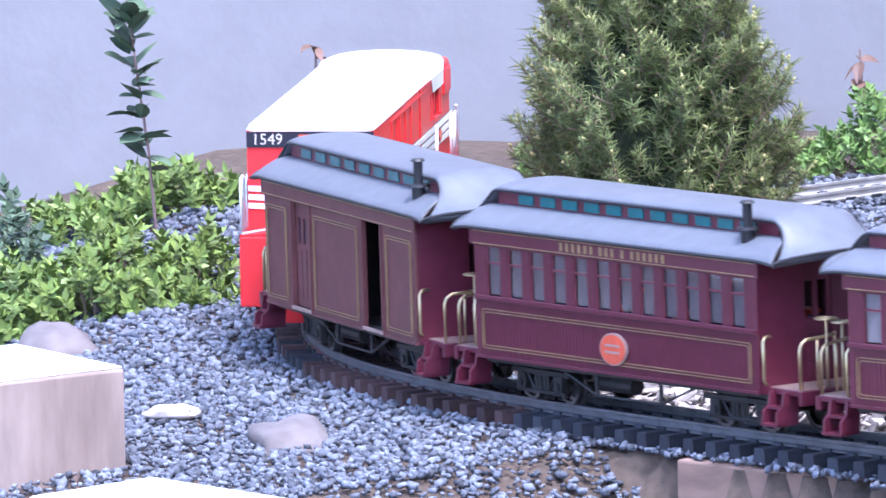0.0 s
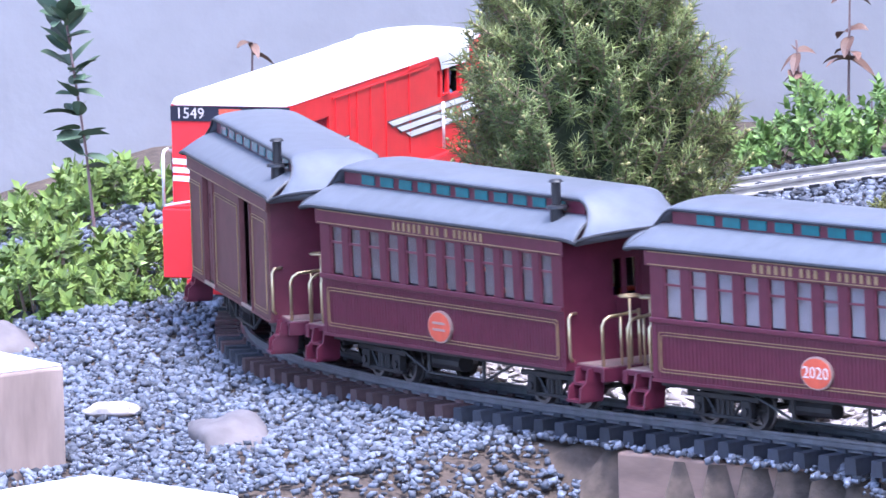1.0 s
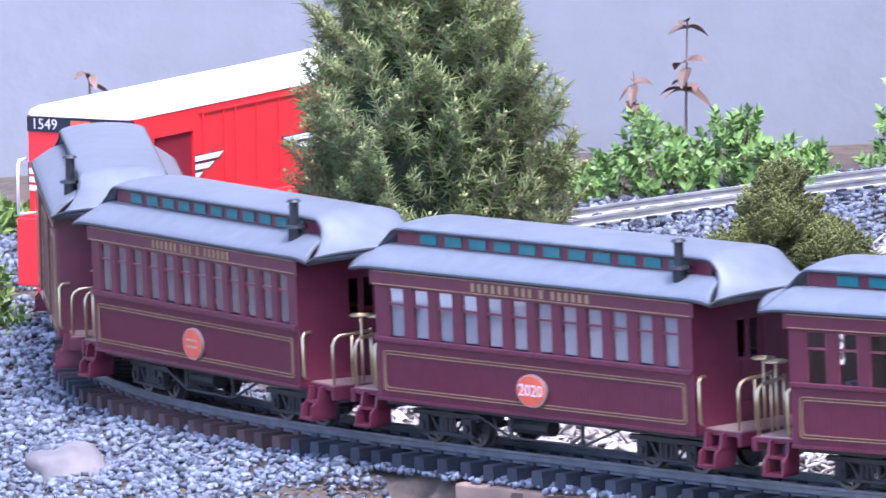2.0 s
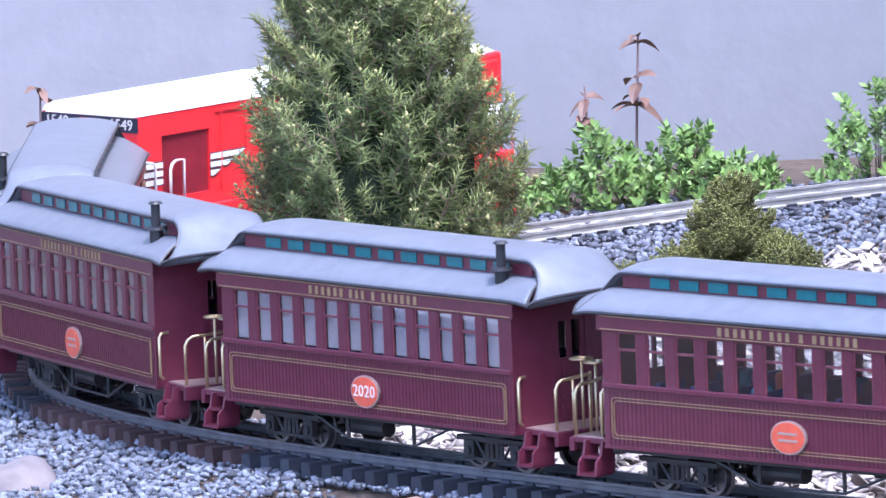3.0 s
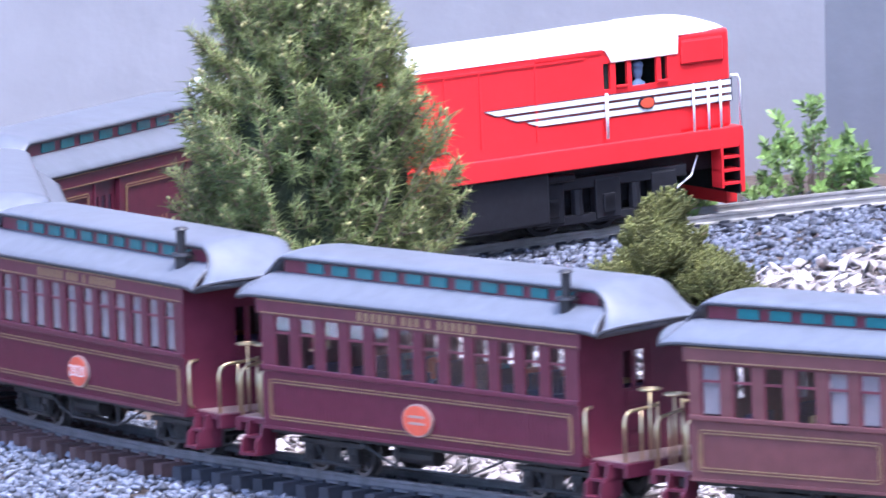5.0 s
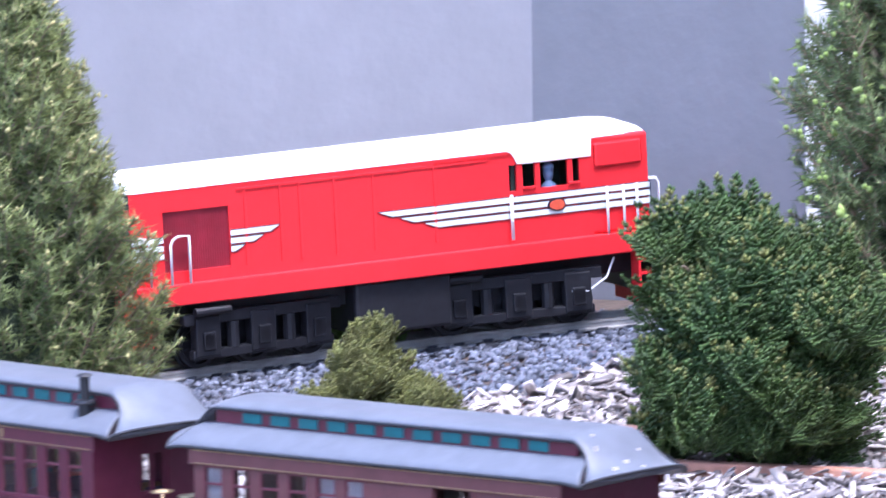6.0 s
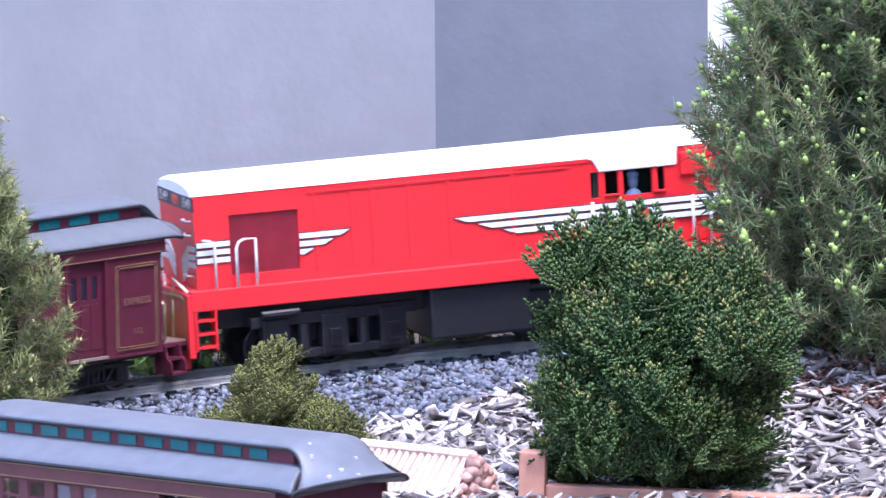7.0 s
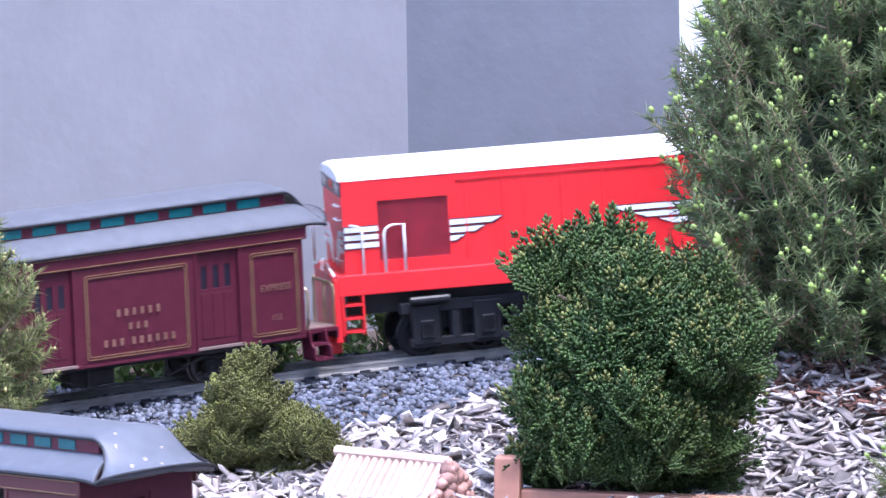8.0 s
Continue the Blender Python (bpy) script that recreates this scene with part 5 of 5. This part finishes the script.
def cypress(name, x, y, z, height, radius, mats, label, seed, spray, count, blobs, tipmat=0.80):
    """Layered flat sprays over a few lobes."""
    rng = np.random.default_rng(seed)
    rr = random.Random(seed)
    T = thing(name, label, "dwarf cypress")
    T.location = (x, y, z)
    bm = bmesh.new()
    tube(bm, [(0, 0, -0.02), (0.003, 0, height * 0.3), (0, 0, height * 0.8)], radius * 0.09, 8, radius * 0.03)
    for i in range(14):
        a = i * 2.4
        tube(bm, [(0, 0, height * (0.1 + 0.04 * i)), (math.cos(a) * radius * 0.6, math.sin(a) * radius * 0.6, height * (0.2 + 0.045 * i))], radius * 0.035, 5, radius * 0.01)
    tagged(part("trunk", bm, TWIG, T), kind="stuff")
    kinds = [clump_mesh("spray", rr) for _ in range(5)]
    P, D, S = [], [], []
    blobs = [(bx, by, bz, br * 0.93, bh * 0.93) for bx, by, bz, br, bh in blobs]
    # uneven rounded lobes over the main masses
    sub_lobes = []
    for bx, by, bz, br, bh in blobs:
        for _ in range(4):
            v = rng.normal(0, 1, 3)
            v[1] = -abs(v[1])
            v[2] = abs(v[2]) * 0.9 - 0.25
            v /= np.linalg.norm(v)
            f = rng.uniform(0.34, 0.46)
            sub_lobes.append((bx + v[0] * br * 0.88, by + v[1] * br * 0.88, bz + v[2] * bh * 0.88, br * f, bh * f))
    per = count // len(blobs)
    blobs = list(blobs) + sub_lobes
    for bx, by, bz, br, bh in blobs:
        # plates of several fans that lie alike
        for _ in range(int(per * (br / radius) ** 1.2 * 0.36)):
            v = rng.normal(0, 1, 3)
            v /= np.linalg.norm(v)
            if v[2] < -0.5:
                v[2] = -v[2]
            k = 1 - 0.30 * rng.random() ** 1.5
            c = np.array([bx + v[0] * br * k, by + v[1] * br * k, bz + v[2] * bh * k])
            d = np.array([v[0] * 0.8, v[1] * 0.8, v[2] * 0.45 + 0.50]) + rng.normal(0, 0.22, 3)
            d /= np.linalg.norm(d)
            across = np.cross(d, np.array([0, 0, 1.0]))
            across /= np.linalg.norm(across) + 1e-9
            lean = rng.normal(0, 0.5)
            for m in range(5):
                u = (m - 2) * 0.42 + rng.normal(0, 0.08)
                P.append(c + across * u * spray * 0.55 - d * abs(u) * spray * 0.22 + rng.normal(0, spray * 0.07, 3))
                D.append(d + across * u * 0.45 + rng.normal(0, 0.08, 3))
                S.append(lean + rng.normal(0, 0.14))
    P, D, S = np.array(P), np.array(D), np.array(S)
    keep = P[:, 2] > 0.004
    P, D, S = P[keep], D[keep], S[keep]
    grow("foliage", kinds, P - D / np.linalg.norm(D, axis=1, keepdims=True) * spray * 0.7, D, spray * rng.uniform(0.75, 1.15, len(P)), mats, T, rng,
         spin=S, tipmat=tipmat, label="flat layered sprays of scale leaves with yellowish tips")
    return T


def leafy_bush(name, x, y, z, w, dpt, h, mat, label, seed, sprig, count):
    rng = np.random.default_rng(seed)
    rr = random.Random(seed)
    T = thing(name, label, "bush")
    T.location = (x, y, z)
    kinds = [clump_mesh("leafy", rr) for _ in range(5)]
    px, py = rng.uniform(-1, 1, count), rng.uniform(-1, 1, count)
    top = (1 - 0.75 * np.abs(px) ** 2.6) * (1 - 0.4 * py ** 2) * (0.8 + 0.2 * np.sin(px * 9 + seed) + 0.12 * np.sin(px * 23))
    pz = top * h * (1 - rng.random(count) ** 2 * 0.9)
    pos = np.stack([px * w, py * dpt, pz - sprig * 0.6], 1)
    d = np.stack([px * 0.5 + rng.normal(0, 0.35, count), -0.35 + py * 0.3 + rng.normal(0, 0.35, count), np.full(count, 1.0)], 1)
    bm = bmesh.new()
    for i in range(0, count, 4):
        p = pos[i]
        tube(bm, [(p[0] * 0.6, p[1] * 0.6, -0.01), (p[0], p[1], max(0.0, p[2]) + sprig * 0.3)], 0.0013, 4, 0.0007)
    tagged(part("stem_work", bm, TWIG, T), kind="stuff")
    grow("foliage", kinds, pos, d, sprig * rng.uniform(0.7, 1.25, count), mat, T, rng)
    return T


def sapling(name, x, y, z, height, lean, leaves, mat, label, leaf, seed, droop=0.2):
    """A thin stem with tufts of drooping leaves. leaves: (height share, how many)."""
    rng = random.Random(seed)
    T = thing(name, label, "seedling")
    T.location = (x, y, z)
    bm = bmesh.new()
    tube(bm, [(0, 0, -0.01), (lean * 0.3, 0, height * 0.4), (lean, 0, height)], 0.0016, 6, 0.0009)
    part("stem", bm, STEM, T)
    for share, n in leaves:
        bm = bmesh.new()
        c = Vector((lean * share, 0, height * share))
        for i in range(n):
            a = i * 2 * math.pi / n + rng.uniform(-0.4, 0.4)
            up = rng.uniform(-0.2, 0.9) if droop < 0.1 else rng.uniform(-0.7, 0.5)
            c = Vector((lean * share, 0, height * (share + (rng.uniform(-0.045, 0.045) if droop < 0.1 else rng.uniform(-0.05, 0.03)))))
            out = Vector((math.cos(a), math.sin(a), up))
            sd = Vector((-math.sin(a), math.cos(a), rng.uniform(-0.5, 0.5)))
            ln = leaf * rng.uniform(0.7, 1.2)
            rows = []
            for k in range(6):
                u = k / 5
                wd = ln * (0.30 if droop < 0.1 else 0.27) * math.sin(math.pi * (0.12 + 0.86 * u)) + 0.0002
                mid = c + out * ln * u + Vector((0, 0, ln * (0.35 * u - (0.35 + droop * 2) * u * u)))
                rows.append([mid - sd * wd, mid + Vector((0, 0, -wd * 0.35)), mid + sd * wd])
            loft(bm, rows)
        part("leaf_tuft", bm, mat, T)
    return T


def rock(name, x, y, z, sx, sy, sz, mat, label, seed):
    bm = bmesh.new()
    bmesh.ops.create_icosphere(bm, subdivisions=3, radius=1.0)
    for v in bm.verts:
        n = noise.noise(v.co * 1.3 + Vector((seed, 0, 0))) * 0.35 + noise.noise(v.co * 3.1 + Vector((0, seed, 0))) * 0.14
        v.co *= 1 + n
        v.co = Vector((v.co.x * sx, v.co.y * sy, v.co.z * sz))
    ob = mesh_object(name, bm, mat, smooth=True)
    ob.location = (x, y, z)
    tagged(ob, label, "rock")
    return ob


SPRUCE_SHAPE = ([0, 0.06, 0.25, 0.45, 0.7, 0.9, 1.0], [0.72, 0.95, 1.0, 0.92, 0.62, 0.28, 0.05])
rng0 = np.random.default_rng(77)
side_branch = [(0.085 + 0.012 * rng0.normal(), -0.05 + 0.02 * rng0.normal(), 0.048 + 0.012 * rng0.normal(), 0.6 + 0.4 * rng0.normal(), -0.3, 0.9) for _ in range(16)]
spruce("dwarf_spruce", -0.035, 9.95, -0.03, 0.42, 0.108, NEEDLE, "conical dwarf spruce with tan buds inside the track loop", 11, 0.050, BUD_TAN, 0.7, 1000, SPRUCE_SHAPE, side_branch, bud=0.0014)
spruce("dwarf_spruce", 0.797, 10.40, 0.015, 0.46, 0.172, NEEDLE_DARK, "large dark dwarf spruce covered in fresh light green buds", 12, 0.058, BUD, 0.8, 1250,
       ([0, 0.05, 0.2, 0.45, 0.7, 0.9, 1.0], [0.6, 0.85, 1.0, 0.95, 0.72, 0.34, 0.05]), bud=0.0024, fresh=18)
spruce("dwarf_spruce", 0.79, 9.70, -0.05, 0.16, 0.052, NEEDLE, "small yellow-green dwarf spruce at the edge of the bark", 13, 0.030, BUD, 0.5, 260, SPRUCE_SHAPE, bud=0.0018)
cypress("ball_cypress", 0.555, 9.92, -0.035, 0.232, 0.105, [CYPRESS, CYPRESS_TIP], "rounded dark green dwarf cypress with layered sprays on bark mulch", 21, 0.039, 900,
        [(0, 0, 0.105, 0.070, 0.080), (-0.045, -0.02, 0.075, 0.048, 0.058), (0.045, -0.02, 0.125, 0.066, 0.075), (-0.02, 0, 0.165, 0.055, 0.06),
         (0.0, -0.04, 0.07, 0.06, 0.06), (0.050, 0, 0.075, 0.050, 0.045), (-0.02, -0.02, 0.035, 0.062, 0.04), (0.02, 0.0, 0.03, 0.052, 0.035)], 0.94)
cypress("golden_cypress", 0.254, 10.10, -0.045, 0.105, 0.06, [CYPRESS_GOLD, CYPRESS_TIP], "small golden-green dwarf cypress beside the track", 22, 0.022, 480,
        [(0.004, 0, 0.03, 0.056, 0.042), (0.002, 0, 0.056, 0.044, 0.038), (-0.002, 0, 0.084, 0.018, 0.030), (0.030, -0.01, 0.03, 0.034, 0.034), (-0.034, 0, 0.03, 0.036, 0.032),
         (-0.072, 0, 0.026, 0.030, 0.010)], 0.8)
leafy_bush("box_bush", 0.205, 10.72, -0.035, 0.105, 0.05, 0.068, LEAF, "low fresh green box bush between track and wall", 31, 0.021, 330)
leafy_bush("box_bush", 0.40, 10.78, -0.03, 0.045, 0.04, 0.088, LEAF, "small fresh green bush against the wall", 32, 0.021, 110)
leafy_bush("box_bush", -0.03, 10.78, -0.04, 0.12, 0.05, 0.065, LEAF, "low fresh green box bush behind the spruce", 33, 0.021, 200)
leafy_bush("garden_bush", -0.475, 10.09, -0.085, 0.115, 0.085, 0.105, LEAF_YELLOW, "pale yellow-green bush on the bank", 34, 0.024, 700)
leafy_bush("garden_bush", -0.40, 10.52, -0.05, 0.16, 0.06, 0.058, LEAF_YELLOW, "pale green bush below the house wall", 36, 0.024, 420)
leafy_bush("garden_bush", -0.60, 10.2, -0.11, 0.075, 0.08, 0.145, LEAF_GREY, "grey-green bush on the bank", 35, 0.024, 420)
sapling("red_seedling", 0.190, 10.80, -0.03, 0.135, 0.004, ((0.58, 6), (0.72, 3), (0.97, 4)), LEAF_RED, "tall seedling with drooping red-brown leaves against the wall", 0.024, 41)
sapling("red_seedling", 0.150, 10.80, -0.03, 0.090, -0.004, ((0.70, 6), (0.9, 4)), LEAF_RED, "short seedling with red-brown leaves against the wall", 0.020, 42)
sapling("red_seedling", -0.328, 10.60, -0.04, 0.135, 0.003, ((0.75, 5), (0.97, 5)), LEAF_RED, "thin seedling with dull brown leaves against the wall", 0.018, 43)
sapling("grey_sapling", -0.448, 10.32, -0.09, 0.33, -0.035, ((0.40, 6), (0.46, 5), (0.53, 7), (0.58, 5), (0.64, 7), (0.69, 6), (0.76, 7), (0.83, 6), (0.9, 6), (0.98, 5)), LEAF_GREY, "tall grey-green sapling on the bank", 0.026, 44, 0.02)
rock("flat_rock", -0.305, 9.175, -0.03, 0.034, 0.05, 0.022, ROCK, "flat brown-grey rock set in the gravel", 3.0)
rock("pale_stone", -0.40, 9.30, -0.022, 0.020, 0.012, 0.006, CHIPS, "pale stone splinter on gravel", 5.0)
rock("bank_rock", -0.60, 9.75, -0.06, 0.06, 0.06, 0.035, ROCK, "grey boulder at the edge of the gravel bank", 7.0)
rock("bank_rock", -0.52, 9.85, -0.06, 0.035, 0.04, 0.025, ROCK, "brown stone at the edge of the gravel bank", 8.0)


# ---- timber, slab, little house ----
def timber_block():
    T = thing("timber_block", "pale weathered square timber post end beside the gravel", "timber block")
    bm = bmesh.new()
    box(bm, -0.15, 0.0, -0.15, 0.0, -0.20, 0.0, 0.0025)
    part("block", bm, TIMBER, T)
    # thin white plate: bright daylight on the wood's top put into colour
    bm = bmesh.new()
    box(bm, -0.1485, -0.0015, -0.1485, -0.0015, 0.0, 0.0015, 0.0005)
    part("painted_top", bm, WHITE_TOP, T, "white plate with daylight glare put into its colour")
    T.matrix_basis = pose(-0.423, 9.05, 0.050, 0, 0, -55)
    T2 = thing("white_slab", "white slab edge in front of the timber", "slab")
    bm = bmesh.new()
    box(bm, -0.12, 0.0, -0.16, 0.0, -0.14, 0.0, 0.003)
    part("slab_body", bm, WHITE_TOP, T2)
    T2.matrix_basis = pose(-0.398, 8.90, -0.007, 0, 0, 44)


def retaining_board():
    T = thing("retaining_board", "brown timber board holding the track bed", "board")
    for k in range(3):
        bm = bmesh.new()
        box(bm, -0.002 + k * 0.34, 0.336 + k * 0.34, -0.012, 0.0, -0.085, -0.001, 0.002)
        part("plank", bm, TIMBER_BROWN, T)
    a, b = on_track(-0.11, 0.05), on_track(-1.1, 0.05)
    p, q = a @ Vector((0, 0.049, 0)), b @ Vector((0, 0.049, 0))
    T.matrix_basis = Matrix.Translation((p.x, p.y, p.z - 0.0205)) @ pose(0, 0, 0, 0, 0, math.degrees(math.atan2(q.y - p.y, q.x - p.x)))


def little_house():
    T = thing("model_cottage", "miniature pinkish stone cottage with a pan tile roof", "model house")
    T.matrix_basis = pose(0.372, 9.905, -0.088, 0, 0, -42)
    bm = bmesh.new()
    box(bm, -0.062, 0.050, -0.035, 0.035, 0, 0.055, 0.001)
    g = [(-0.036, 0.05), (0.036, 0.05), (0.0, 0.088)]
    loft(bm, [[Vector((x, y, z)) for y, z in g] for x in (-0.060, 0.048)], close=True, caps=True)
    part("walls", bm, STONE_PINK, T)
    rng = np.random.default_rng(8)
    P = []
    for i in range(260):
        u = rng.uniform(-1, 1)
        z = rng.uniform(0.02, 0.093)
        if z > 0.097 - 0.045 * abs(u):
            continue
        P.append((0.050 + rng.uniform(0, 0.004), u * 0.038, z))
    lumps("gable_facing", np.array(P), 0.0066, STONE_PINK, T, rng, "rough stones of the gable", tall=0.9)
    slope = math.atan2(0.046, 0.042)
    for sy in (-1, 1):
        bm = bmesh.new()
        box(bm, -0.066, 0.049, -0.001, 0.063, -0.0015, 0.0, m=None)
        rf = part("roof_slope", bm, TILE, T)
        rf.matrix_basis = Matrix.Translation((0, 0, 0.0925)) @ (pose(0, 0, 0, -math.degrees(slope), 0, 0) if sy > 0 else pose(0, 0, 0, -math.degrees(slope), 0, 0) @ Matrix.Identity(4))
        if sy < 0:
            rf.matrix_basis = Matrix.Translation((0, 0, 0.0925)) @ pose(0, 0, 0, 0, 0, 180) @ pose(0, 0, 0, -math.degrees(slope), 0, 0) @ pose(0.017, 0, 0)
        first = None
        for k in range(15):
            x = -0.062 + k * 0.0075
            if sy < 0:
                x = -x - 0.017
            if first is None:
                bm = bmesh.new()
                loft(bm, [[Vector((0.0030 * math.cos(t), y, 0.0030 * math.sin(t) * (1 + 0.1 * math.sin(y * 300)))) for t in [math.pi * j / 6 for j in range(7)]] for y in np.linspace(0, 0.064, 9)], caps=True)
                first = part("pan_tile", bm, TILE, rf)
                first.location = (x, 0, 0)
            else:
                again(first, (x, 0, 0))
    bm = bmesh.new()
    tube(bm, [(-0.068, 0, 0.0935), (0.050, 0, 0.0935)], 0.0046, 8)
    part("ridge", bm, TILE, T, "pale ridge tiles")
    bm = bmesh.new()
    disc(bm, (0.0525, 0.0, 0.060), 0.013, 0.004, axis="X", seg=16, ry=0.016)
    part("arch", bm, TIMBER_PINK, T, "arched doorway in the gable")
    F = thing("low_fence", "pinkish stained timber post and rail beside the cottage", "fence")
    bm = bmesh.new()
    box(bm, -0.0105, 0.0105, -0.0105, 0.0105, -0.09, 0.0, 0.0012)
    part("post", bm, TIMBER_PINK, F)
    bm = bmesh.new()
    box(bm, 0.0105, 0.36, -0.006, 0.010, -0.052, -0.026, 0.002)
    part("rail", bm, TIMBER_PINK, F)
    F.matrix_basis = pose(0.457, 9.865, 0.010, 0, 2, -10)


timber_block()
retaining_board()
little_house()


# ---- movement ----
def motions():
    """The train runs round the loop; its trucks follow the curve and the wheels turn."""
    times = [0.1 * k for k in range(81)]
    base = run(0.0)
    for key, ob, half in (("loco", loco, 0.125), ("baggage", baggage, 0.122), ("coach_a", coach_a, 0.122), ("coach_b", coach_b, 0.122),
                          ("coach_c", coach_c, 0.122), ("combine", combine, 0.122)):
        rows = [(t, on_track(run(t) + OFFSET[key], half)) for t in times[::2]]
        walk(ob, rows)
        for tr in [c for c in ob.children if c.name.split(".")[0] == "truck"]:
            x = tr.location.x
            walk(tr, [(t, m.inverted() @ on_track(run(t) + OFFSET[key] + x, 0.03)) for t, m in rows])
            for w in [c for c in tr.children if c.name.split(".")[0] == "wheelset"]:
                c, r = w.location.copy(), w.location.z
                walk(w, [(t, pose(c.x, c.y, c.z, 0, math.degrees((run(t) - base) / r), 0)) for t in times])


motions()
